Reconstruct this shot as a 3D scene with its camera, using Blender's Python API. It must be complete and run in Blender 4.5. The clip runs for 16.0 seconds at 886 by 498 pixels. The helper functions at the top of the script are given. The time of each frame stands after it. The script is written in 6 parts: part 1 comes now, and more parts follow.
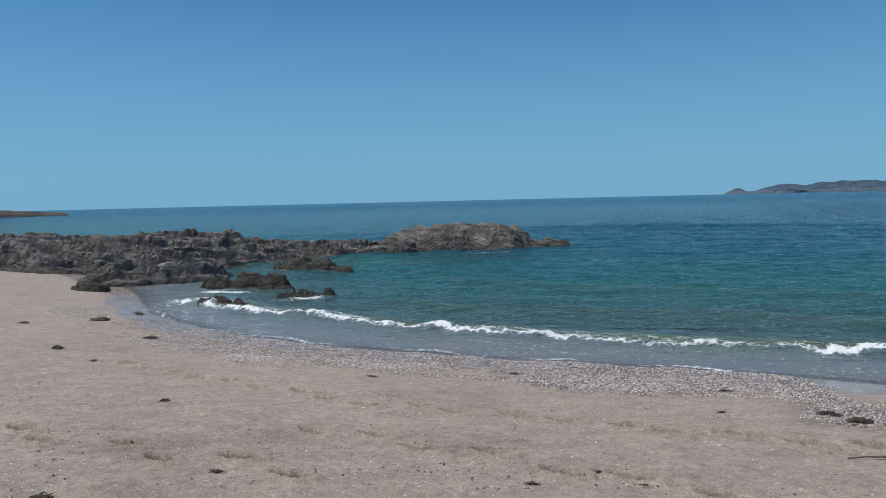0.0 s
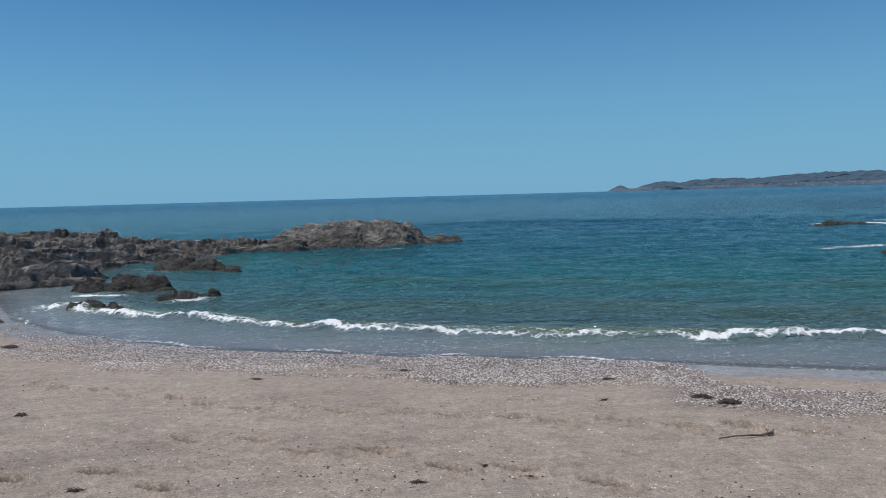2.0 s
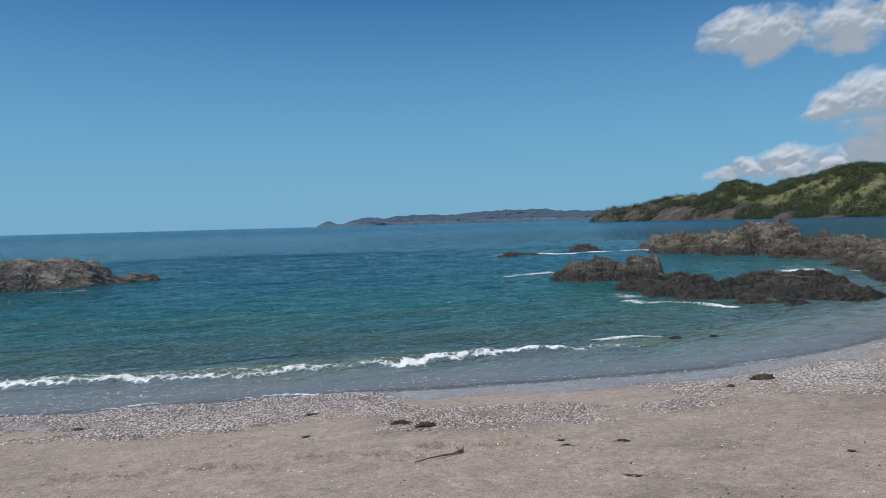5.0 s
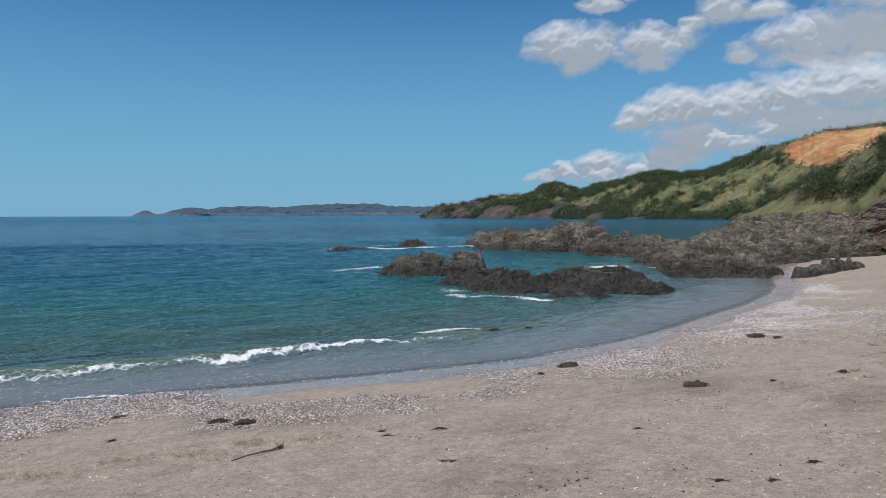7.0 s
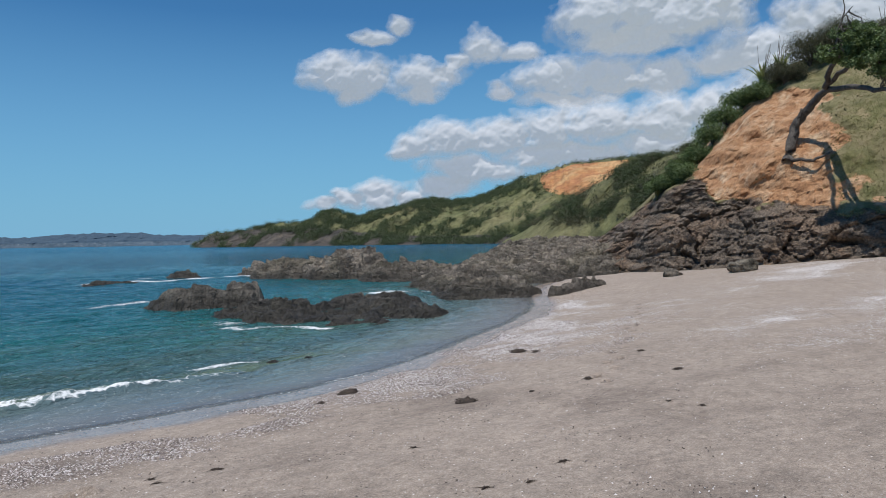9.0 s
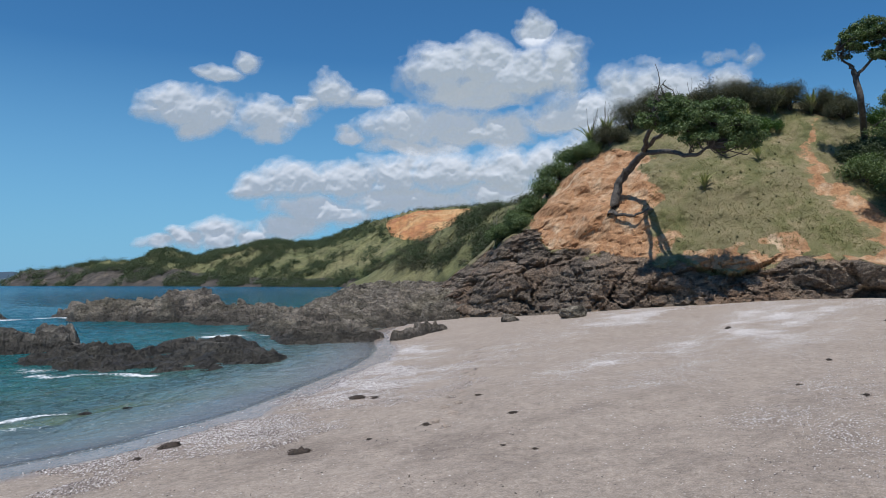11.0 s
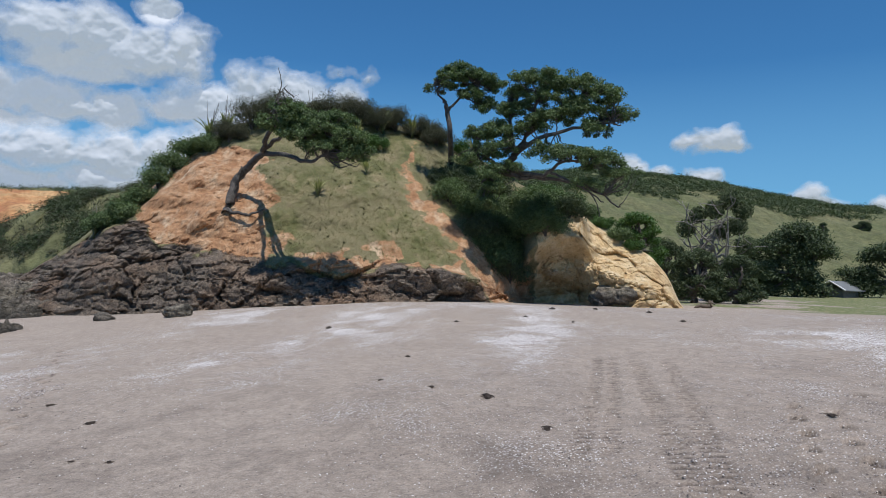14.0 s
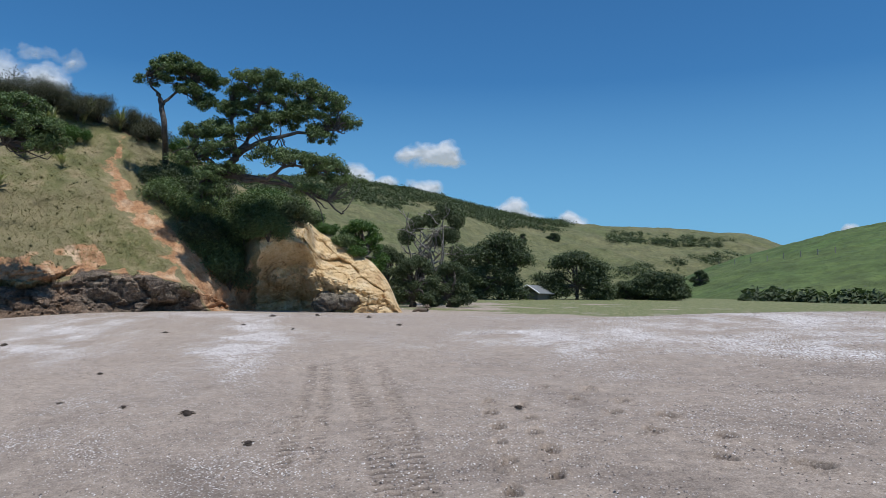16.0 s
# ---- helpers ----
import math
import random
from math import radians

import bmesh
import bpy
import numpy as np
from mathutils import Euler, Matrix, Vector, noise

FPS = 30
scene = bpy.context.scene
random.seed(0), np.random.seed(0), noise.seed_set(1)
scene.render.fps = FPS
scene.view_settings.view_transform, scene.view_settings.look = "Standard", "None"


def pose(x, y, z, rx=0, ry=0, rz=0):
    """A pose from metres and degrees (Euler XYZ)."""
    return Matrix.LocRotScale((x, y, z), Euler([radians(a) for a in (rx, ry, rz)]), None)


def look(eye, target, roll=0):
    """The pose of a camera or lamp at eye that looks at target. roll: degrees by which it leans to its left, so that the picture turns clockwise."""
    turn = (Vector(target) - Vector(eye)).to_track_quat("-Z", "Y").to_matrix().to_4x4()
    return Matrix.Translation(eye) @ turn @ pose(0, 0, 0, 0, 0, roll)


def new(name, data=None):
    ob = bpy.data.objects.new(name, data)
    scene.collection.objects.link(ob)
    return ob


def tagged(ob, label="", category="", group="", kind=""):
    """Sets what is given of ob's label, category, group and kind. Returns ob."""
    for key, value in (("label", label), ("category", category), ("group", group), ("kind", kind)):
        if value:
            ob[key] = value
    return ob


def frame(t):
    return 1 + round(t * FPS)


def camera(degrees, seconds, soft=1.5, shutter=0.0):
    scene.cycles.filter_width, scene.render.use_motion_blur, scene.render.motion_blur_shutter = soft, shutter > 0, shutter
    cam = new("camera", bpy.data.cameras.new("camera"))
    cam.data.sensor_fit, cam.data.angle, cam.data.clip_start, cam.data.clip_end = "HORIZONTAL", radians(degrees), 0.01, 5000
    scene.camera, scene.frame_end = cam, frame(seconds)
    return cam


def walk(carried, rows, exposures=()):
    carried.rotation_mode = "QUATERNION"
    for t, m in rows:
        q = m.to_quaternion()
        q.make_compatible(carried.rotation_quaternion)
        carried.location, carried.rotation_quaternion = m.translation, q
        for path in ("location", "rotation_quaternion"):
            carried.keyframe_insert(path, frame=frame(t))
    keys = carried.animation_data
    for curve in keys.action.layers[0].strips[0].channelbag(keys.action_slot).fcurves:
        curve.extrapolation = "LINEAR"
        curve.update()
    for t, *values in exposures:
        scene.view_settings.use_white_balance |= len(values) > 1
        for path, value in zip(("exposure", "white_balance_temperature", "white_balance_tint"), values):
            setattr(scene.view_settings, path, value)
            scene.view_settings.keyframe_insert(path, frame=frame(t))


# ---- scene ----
# camera and walk -------------------------------------------------------------
EYE = 1.6      # height of the lens over the sand at the walker's feet
SEA = -0.9     # level of the sea
PATH = [
    (0.0, -0.118, 0.104, 1.651, -16.47, -3.92, -1.36),
    (0.5, -0.144, 0.156, 1.640, -12.60, -3.89, -0.61),
    (1.0, -0.113, 0.180, 1.629, -11.02, -3.82, -0.94),
    (1.5, -0.074, 0.232, 1.606, -8.96, -4.36, -1.51),
    (2.0, -0.061, 0.270, 1.609, -7.94, -4.33, -1.56),
    (2.5, -0.049, 0.322, 1.589, -4.91, -4.32, -0.97),
    (3.0, -0.005, 0.412, 1.573, -2.47, -4.03, -1.24),
    (3.5, 0.028, 0.441, 1.564, 0.00, -3.67, -1.38),
    (4.0, 0.063, 0.524, 1.543, 4.77, -2.22, -1.98),
    (4.5, 0.096, 0.428, 1.551, 10.49, -1.92, -1.24),
    (4.7, 0.079, 0.455, 1.558, 12.90, -1.95, -1.47),
    (5.2, 0.090, 0.455, 1.561, 16.60, -2.18, -1.52),
    (5.75, 0.105, 0.448, 1.564, 19.75, -2.45, -1.60),
    (6.3, 0.120, 0.425, 1.567, 22.90, -2.72, -1.70),
    (6.8, 0.129, 0.387, 1.569, 26.76, -2.93, -1.83),
    (7.0, 0.116, 0.355, 1.566, 29.08, -2.74, -0.14),
    (7.5, 0.058, 0.242, 1.576, 35.32, -2.96, -0.44),
    (8.0, 0.057, 0.234, 1.598, 40.76, -2.00, -0.60),
    (8.2, -0.008, 0.179, 1.615, 42.56, -1.94, -1.80),
    (8.7, 0.025, 0.190, 1.612, 45.45, -1.25, -1.45),
    (9.25, 0.065, 0.205, 1.607, 48.15, -0.35, -0.90),
    (9.8, 0.100, 0.222, 1.601, 50.80, 0.50, -0.30),
    (10.3, 0.129, 0.241, 1.596, 53.44, 1.27, 0.24),
    (10.5, 0.125, 0.257, 1.595, 54.76, 1.55, 0.52),
    (11.0, 0.200, 0.238, 1.602, 59.43, 2.71, 0.03),
    (11.5, 0.231, 0.227, 1.599, 63.97, 3.08, -0.04),
    (12.0, 0.256, 0.202, 1.616, 69.49, 3.39, -0.95),
    (12.5, 0.311, 0.198, 1.617, 74.12, 3.61, -0.79),
    (13.0, 0.277, 0.143, 1.639, 78.91, 3.98, -0.05),
    (13.5, 0.298, 0.098, 1.625, 84.67, 3.20, 1.26),
    (14.0, 0.310, 0.063, 1.632, 89.88, 3.15, 1.89),
    (14.5, 0.440, -0.047, 1.606, 96.09, 2.77, 1.66),
    (15.0, 0.505, -0.108, 1.618, 101.02, 2.70, 0.89),
    (15.5, 0.545, -0.171, 1.616, 105.31, 3.30, 0.76),
    (16.0, 0.594, -0.235, 1.616, 111.75, 4.24, 0.92),
]
cam = camera(64.27, 16.0, soft=0.55)


def heading(az, el=0.0):
    """Unit direction from compass-like angle (clockwise from +Y) and elevation, in degrees."""
    a, e = radians(az), radians(el)
    return Vector((math.sin(a) * math.cos(e), math.cos(a) * math.cos(e), math.sin(e)))


walk(cam, [(t, look((x, y, z), Vector((x, y, z)) + heading(az, el) * 10, roll)) for t, x, y, z, az, el, roll in PATH],
     exposures=[(0.0, -0.27, 6450, 10), (4.0, -0.26, 6450, 10), (7.0, -0.20, 6500, 10), (11.0, -0.08, 6320, 10), (16.0, -0.06, 6200, 10)])

# world, sun ------------------------------------------------------------------
SUN_AZ, SUN_EL = -106.0, 68.5
world = bpy.data.worlds.new("world")
scene.world = world
world.use_nodes = True
wn = world.node_tree.nodes
sky = wn.new("ShaderNodeTexSky")
sky.sky_type = "NISHITA"
sky.sun_disc = False
sky.sun_elevation, sky.sun_rotation = radians(SUN_EL), radians(SUN_AZ)
sky.air_density, sky.dust_density, sky.ozone_density, sky.altitude = 1.0, 0.0, 3.0, 0.0
wn["Background"].inputs["Strength"].default_value = 0.080
tint = wn.new("ShaderNodeMix")
tint.data_type, tint.blend_type = "RGBA", "MULTIPLY"
tint.inputs[0].default_value = 1.0
tint.inputs[7].default_value = (0.47, 0.98, 1.28, 1)
world.node_tree.links.new(sky.outputs[0], tint.inputs[6])
# pale sea haze low over the whole horizon
aim = wn.new("ShaderNodeSeparateXYZ")
world.node_tree.links.new(wn.new("ShaderNodeTexCoord").outputs["Generated"], aim.inputs[0])
band = wn.new("ShaderNodeValToRGB")
world.node_tree.links.new(aim.outputs["Z"], band.inputs[0])
band.color_ramp.elements[0].position, band.color_ramp.elements[0].color = 0.0, (0.92, 0.92, 0.92, 1)
band.color_ramp.elements[1].position, band.color_ramp.elements[1].color = 0.30, (0, 0, 0, 1)
haze = wn.new("ShaderNodeMix")
haze.data_type = "RGBA"
world.node_tree.links.new(band.outputs[0], haze.inputs[0])
world.node_tree.links.new(tint.outputs[2], haze.inputs[6])
haze.inputs[7].default_value = (2.7, 5.9, 8.9, 1)
world.node_tree.links.new(haze.outputs[2], wn["Background"].inputs["Color"])

sun = new("sun", bpy.data.lights.new("sun", "SUN"))
sun.data.energy, sun.data.angle, sun.data.color = 4.2, radians(0.55), (1.0, 0.95, 0.88)
sun.matrix_world = look(heading(SUN_AZ, SUN_EL) * 200, (0, 0, 0))

# numeric helpers -------------------------------------------------------------
PERM = np.concatenate([np.random.default_rng(3).permutation(256)] * 3)
GRAD = np.random.default_rng(4).normal(size=(256, 3))
GRAD /= np.linalg.norm(GRAD, axis=1)[:, None]


def pnoise(x, y, z=0.0):
    """Gradient noise, about -1 to 1, on arrays."""
    x, y, z = np.broadcast_arrays(np.asarray(x, float), y, z)
    xi, yi, zi = np.floor(x).astype(int), np.floor(y).astype(int), np.floor(z).astype(int)
    fx, fy, fz = x - xi, y - yi, z - zi
    u, v, w = (f * f * f * (f * (f * 6 - 15) + 10) for f in (fx, fy, fz))

    def corner(i, j, k):
        g = GRAD[PERM[PERM[PERM[(xi + i) & 255] + ((yi + j) & 255)] + ((zi + k) & 255)]]
        return g[..., 0] * (fx - i) + g[..., 1] * (fy - j) + g[..., 2] * (fz - k)

    def lerp(a, b, t):
        return a + (b - a) * t
    a = lerp(lerp(corner(0, 0, 0), corner(1, 0, 0), u), lerp(corner(0, 1, 0), corner(1, 1, 0), u), v)
    b = lerp(lerp(corner(0, 0, 1), corner(1, 0, 1), u), lerp(corner(0, 1, 1), corner(1, 1, 1), u), v)
    return lerp(a, b, w) * 1.6


def fbm(x, y, z=0.0, octaves=4, gain=0.5):
    total, amp, f = 0.0, 1.0, 1.0
    for k in range(octaves):
        total = total + amp * pnoise(x * f + 17 * k, y * f - 9 * k, z * f + 5 * k)
        amp, f = amp * gain, f * 2.03
    return total


def ridged(x, y, z=0.0, octaves=4):
    total, amp, f = 0.0, 0.55, 1.0
    for k in range(octaves):
        total = total + amp * (1 - 2 * np.abs(pnoise(x * f + 11 * k, y * f + 3 * k, z * f)))
        amp, f = amp * 0.5, f * 2.1
    return total


def step01(a, b, x):
    t = np.clip((x - a) / (b - a), 0, 1)
    return t * t * (3 - 2 * t)


def table(pairs, x, soft=0.0):
    """Interpolates a small table of (key, value) pairs, smoothed over soft."""
    k, v = np.array(pairs, float).T
    if not soft:
        return np.interp(x, k, v)
    return sum(np.interp(x + soft * o, k, v) for o in (-1, -0.5, 0, 0.5, 1)) / 5


def mesh_np(name, co, faces, attrs=None, smooth=True):
    """A mesh from arrays of places and of three- or four-cornered faces."""
    me = bpy.data.meshes.new(name)
    co, faces = np.asarray(co, np.float32), np.asarray(faces, np.int32)
    me.vertices.add(len(co))
    me.vertices.foreach_set("co", co.ravel())
    n = faces.shape[1]
    me.loops.add(faces.size)
    me.loops.foreach_set("vertex_index", faces.ravel())
    me.polygons.add(len(faces))
    me.polygons.foreach_set("loop_start", np.arange(0, faces.size, n, dtype=np.int32))
    me.update(calc_edges=True)
    me.polygons.foreach_set("use_smooth", np.full(len(faces), smooth))
    for key, value in (attrs or {}).items():
        me.attributes.new(key, "FLOAT", "POINT").data.foreach_set("value", np.asarray(value, np.float32).ravel())
    return me


def grid_mesh(name, X, Y, Z, attrs=None, keep=None, wrap=False, smooth=True, only=None):
    """A mesh over a grid of places; keep drops the faces whose corners all fail it."""
    n, m = X.shape
    idx = np.arange(n * m).reshape(n, m)
    if wrap:
        idx = np.vstack([idx, idx[:1]])
    f = np.stack([idx[:-1, :-1], idx[1:, :-1], idx[1:, 1:], idx[:-1, 1:]], -1).reshape(-1, 4)
    co = np.stack([X, Y, Z], -1).reshape(-1, 3)
    if keep is not None:
        pick = keep.ravel()[f].any(1)
        if only is not None:
            pick &= only.ravel()[f[:, 0]]
        f = f[pick]
        if not len(f):
            return None
        used = np.unique(f)
        back = np.zeros(n * m, int)
        back[used] = np.arange(len(used))
        f, co = back[f], co[used]
        attrs = {k: np.asarray(v).ravel()[used] for k, v in (attrs or {}).items()}
    return mesh_np(name, co, f, attrs, smooth)


def thing(name, me, material, label, category, group="", kind=""):
    ob = new(name, me)
    ob.data.materials.append(material)
    return tagged(ob, label, category, group, kind)


def root(name, at, label, category, group=""):
    ob = new(name)
    ob.empty_display_size = 0.2
    ob.location = at
    return tagged(ob, label, category, group)


def part(name, me, material, parent, label=""):
    """One mesh under a thing; the mesh is given in the world's metres."""
    ob = new(name, me)
    if material:
        me.materials.append(material)
    ob.parent = parent
    top = parent
    shift = Vector()
    while top:
        shift -= top.location
        top = top.parent
    ob.location = shift
    return tagged(ob, label)


# materials -------------------------------------------------------------------
class Nodes:
    """A small hand for building node materials."""

    def __init__(self, name):
        self.m = bpy.data.materials.new(name)
        self.m.use_nodes = True
        self.t = self.m.node_tree
        self.b = self.t.nodes["Principled BSDF"]
        self.c = self.t.nodes.new("ShaderNodeTexCoord").outputs["Object"]

    def put(self, socket, value):
        if hasattr(value, "is_linked"):
            self.t.links.new(value, socket)
        elif isinstance(value, tuple) and len(value) == 3 and socket.type == "RGBA":
            socket.default_value = (*value, 1)
        else:
            socket.default_value = value

    def set(self, **kw):
        for k, v in kw.items():
            self.put(self.b.inputs[k.replace("_", " ")], v)
        return self

    def stretch(self, sx, sy, sz, turn=0.0):
        n = self.t.nodes.new("ShaderNodeMapping")
        self.t.links.new(self.c, n.inputs["Vector"])
        n.vector_type = "TEXTURE"
        n.inputs["Scale"].default_value = (1 / sx, 1 / sy, 1 / sz)
        n.inputs["Rotation"].default_value = (0, 0, radians(turn))
        return n.outputs[0]

    def noise(self, scale, detail=4.0, rough=0.55, vector=None, distortion=0.0):
        n = self.t.nodes.new("ShaderNodeTexNoise")
        self.t.links.new(vector or self.c, n.inputs["Vector"])
        for k, v in (("Scale", scale), ("Detail", detail), ("Roughness", rough), ("Distortion", distortion)):
            n.inputs[k].default_value = v
        return n.outputs["Fac"]

    def cells(self, scale, feature="F1", output="Distance", vector=None):
        n = self.t.nodes.new("ShaderNodeTexVoronoi")
        n.feature = feature
        self.t.links.new(vector or self.c, n.inputs["Vector"])
        n.inputs["Scale"].default_value = scale
        return n.outputs[output]

    def warp(self, vector, scale, amount):
        """The vector, pushed about by noise, so that joints wander."""
        n = self.t.nodes.new("ShaderNodeTexNoise")
        self.t.links.new(self.c, n.inputs["Vector"])
        n.inputs["Scale"].default_value, n.inputs["Detail"].default_value = scale, 5.0
        a = self.t.nodes.new("ShaderNodeVectorMath")
        a.operation = "MULTIPLY_ADD"
        self.t.links.new(n.outputs["Color"], a.inputs[0])
        a.inputs[1].default_value = (amount, amount, amount)
        self.t.links.new(vector, a.inputs[2])
        return a.outputs[0]

    def attr(self, name):
        n = self.t.nodes.new("ShaderNodeAttribute")
        n.attribute_name = name
        return n.outputs["Fac"]

    def island(self):
        return self.t.nodes.new("ShaderNodeNewGeometry").outputs["Random Per Island"]

    def ramp(self, fac, *stops):
        n = self.t.nodes.new("ShaderNodeValToRGB")
        self.t.links.new(fac, n.inputs[0])
        e = n.color_ramp.elements
        while len(e) < len(stops):
            e.new(0.5)
        for el, (p, c) in zip(e, stops):
            el.position = p
            el.color = (*c, 1) if isinstance(c, tuple) else (c, c, c, 1)
        return n.outputs[0]

    def mix(self, fac, a, b, mode="MIX"):
        n = self.t.nodes.new("ShaderNodeMix")
        n.data_type, n.blend_type = "RGBA", mode
        self.put(n.inputs[0], fac)
        self.put(n.inputs[6], a)
        self.put(n.inputs[7], b)
        return n.outputs[2]

    def math(self, op, a, b=0.0, clamp=False):
        n = self.t.nodes.new("ShaderNodeMath")
        n.operation, n.use_clamp = op, clamp
        self.put(n.inputs[0], a)
        self.put(n.inputs[1], b)
        return n.outputs[0]

    def bump(self, height, strength, distance, normal=None):
        n = self.t.nodes.new("ShaderNodeBump")
        self.put(n.inputs["Height"], height)
        n.inputs["Strength"].default_value, n.inputs["Distance"].default_value = strength, distance
        if normal:
            self.t.links.new(normal, n.inputs["Normal"])
        self.t.links.new(n.outputs[0], self.b.inputs["Normal"])
        return n.outputs[0]


def sand_material():
    k = Nodes("sand")
    broad = k.ramp(k.noise(0.35, 5), (0.3, (0.300, 0.235, 0.180)), (0.7, (0.395, 0.318, 0.252)))
    grain = k.ramp(k.noise(55, 5, 0.75), (0.30, (0.13, 0.10, 0.08)), (0.5, (0.35, 0.285, 0.23)), (0.70, (0.64, 0.575, 0.51)))
    col = k.mix(0.62, broad, grain)
    mottle = k.noise(2.6, 7, 0.68, k.stretch(1, 1.5, 1, 15), 0.6)
    col = k.mix(1.0, col, k.ramp(mottle, (0.34, 0.84), (0.52, 1.0), (0.68, 1.14)), "MULTIPLY")
    col = k.mix(1.0, col, k.ramp(k.noise(13, 6, 0.72), (0.34, 0.74), (0.5, 1.0), (0.66, 1.18)), "MULTIPLY")
    # scattered shell grit, denser in the drift bands
    grit = k.cells(26, vector=k.stretch(1, 1, 1))
    speck = k.math("LESS_THAN", grit, k.math("MULTIPLY", k.attr("shell"), k.ramp(k.attr("reach"), (0.0, 0.5), (1.0, 0.66))))
    tone = k.ramp(k.cells(26, output="Color"), (0.0, (0.13, 0.11, 0.10)), (0.3, (0.50, 0.45, 0.42)), (0.6, (0.66, 0.62, 0.59)), (1.0, (0.84, 0.82, 0.80)))
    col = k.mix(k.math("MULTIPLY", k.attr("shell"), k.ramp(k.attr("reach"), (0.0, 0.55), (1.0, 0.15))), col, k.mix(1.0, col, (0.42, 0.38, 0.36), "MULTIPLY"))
    col = k.mix(speck, col, tone)
    # single pale and dark crumbs all over
    crumb = k.math("LESS_THAN", k.cells(11), 0.10)
    kind = k.ramp(k.cells(11, output="Color"), (0.0, (0.09, 0.07, 0.055)), (0.20, (0.16, 0.12, 0.10)), (0.22, (0.42, 0.335, 0.265)), (0.62, (0.42, 0.335, 0.265)), (0.64, (0.78, 0.74, 0.70)))
    col = k.mix(crumb, col, kind)
    # damp patches, plus shade painted into footprints and tread grooves
    damp_and_dent_shade = k.math("MAXIMUM", k.attr("damp_and_dent_shade"), k.math("MULTIPLY", k.math("SUBTRACT", 1.0, k.attr("reach")), k.ramp(k.noise(0.45, 6, 0.6, k.stretch(1, 1.5, 1)), (0.52, 0.0), (0.66, 0.42))))
    col = k.mix(damp_and_dent_shade, col, k.mix(1.0, col, (0.38, 0.36, 0.36), "MULTIPLY"))
    # grass over the back beach
    ragged = k.math("MULTIPLY", k.math("SUBTRACT", k.noise(0.22, 7, 0.62), 0.5), 2.4)
    g = k.math("ADD", k.attr("grass"), k.math("MULTIPLY", ragged, k.ramp(k.attr("grass"), (0.05, 0.0), (0.3, 1.0))))
    green = k.ramp(k.noise(3.0, 8), (0.34, (0.085, 0.115, 0.034)), (0.5, (0.15, 0.165, 0.06)), (0.66, (0.29, 0.25, 0.14)))
    col = k.mix(k.ramp(g, (0.42, 0.0), (0.58, 1.0)), col, green)
    # wet sand by the water
    wet = k.math("ADD", k.attr("wet"), k.math("MULTIPLY", k.math("SUBTRACT", k.noise(0.8, 4), 0.5), 0.25))
    wet = k.ramp(wet, (0.3, 0.0), (0.75, 1.0))
    col = k.mix(wet, col, k.mix(1.0, col, (0.88, 0.87, 0.90), "MULTIPLY"))
    rough = k.ramp(wet, (0.0, 0.92), (0.5, 0.5), (0.9, 0.22))
    k.set(Base_Color=col, Roughness=rough)
    dry = k.math("SUBTRACT", 1.0, k.math("MULTIPLY", wet, 0.97))
    n = k.bump(k.math("MULTIPLY", k.noise(7, 7, 0.65), dry), 0.8, 0.03)
    k.bump(k.math("MULTIPLY", k.noise(55, 5, 0.75), dry), 1.0, 0.009, n)
    return k.m


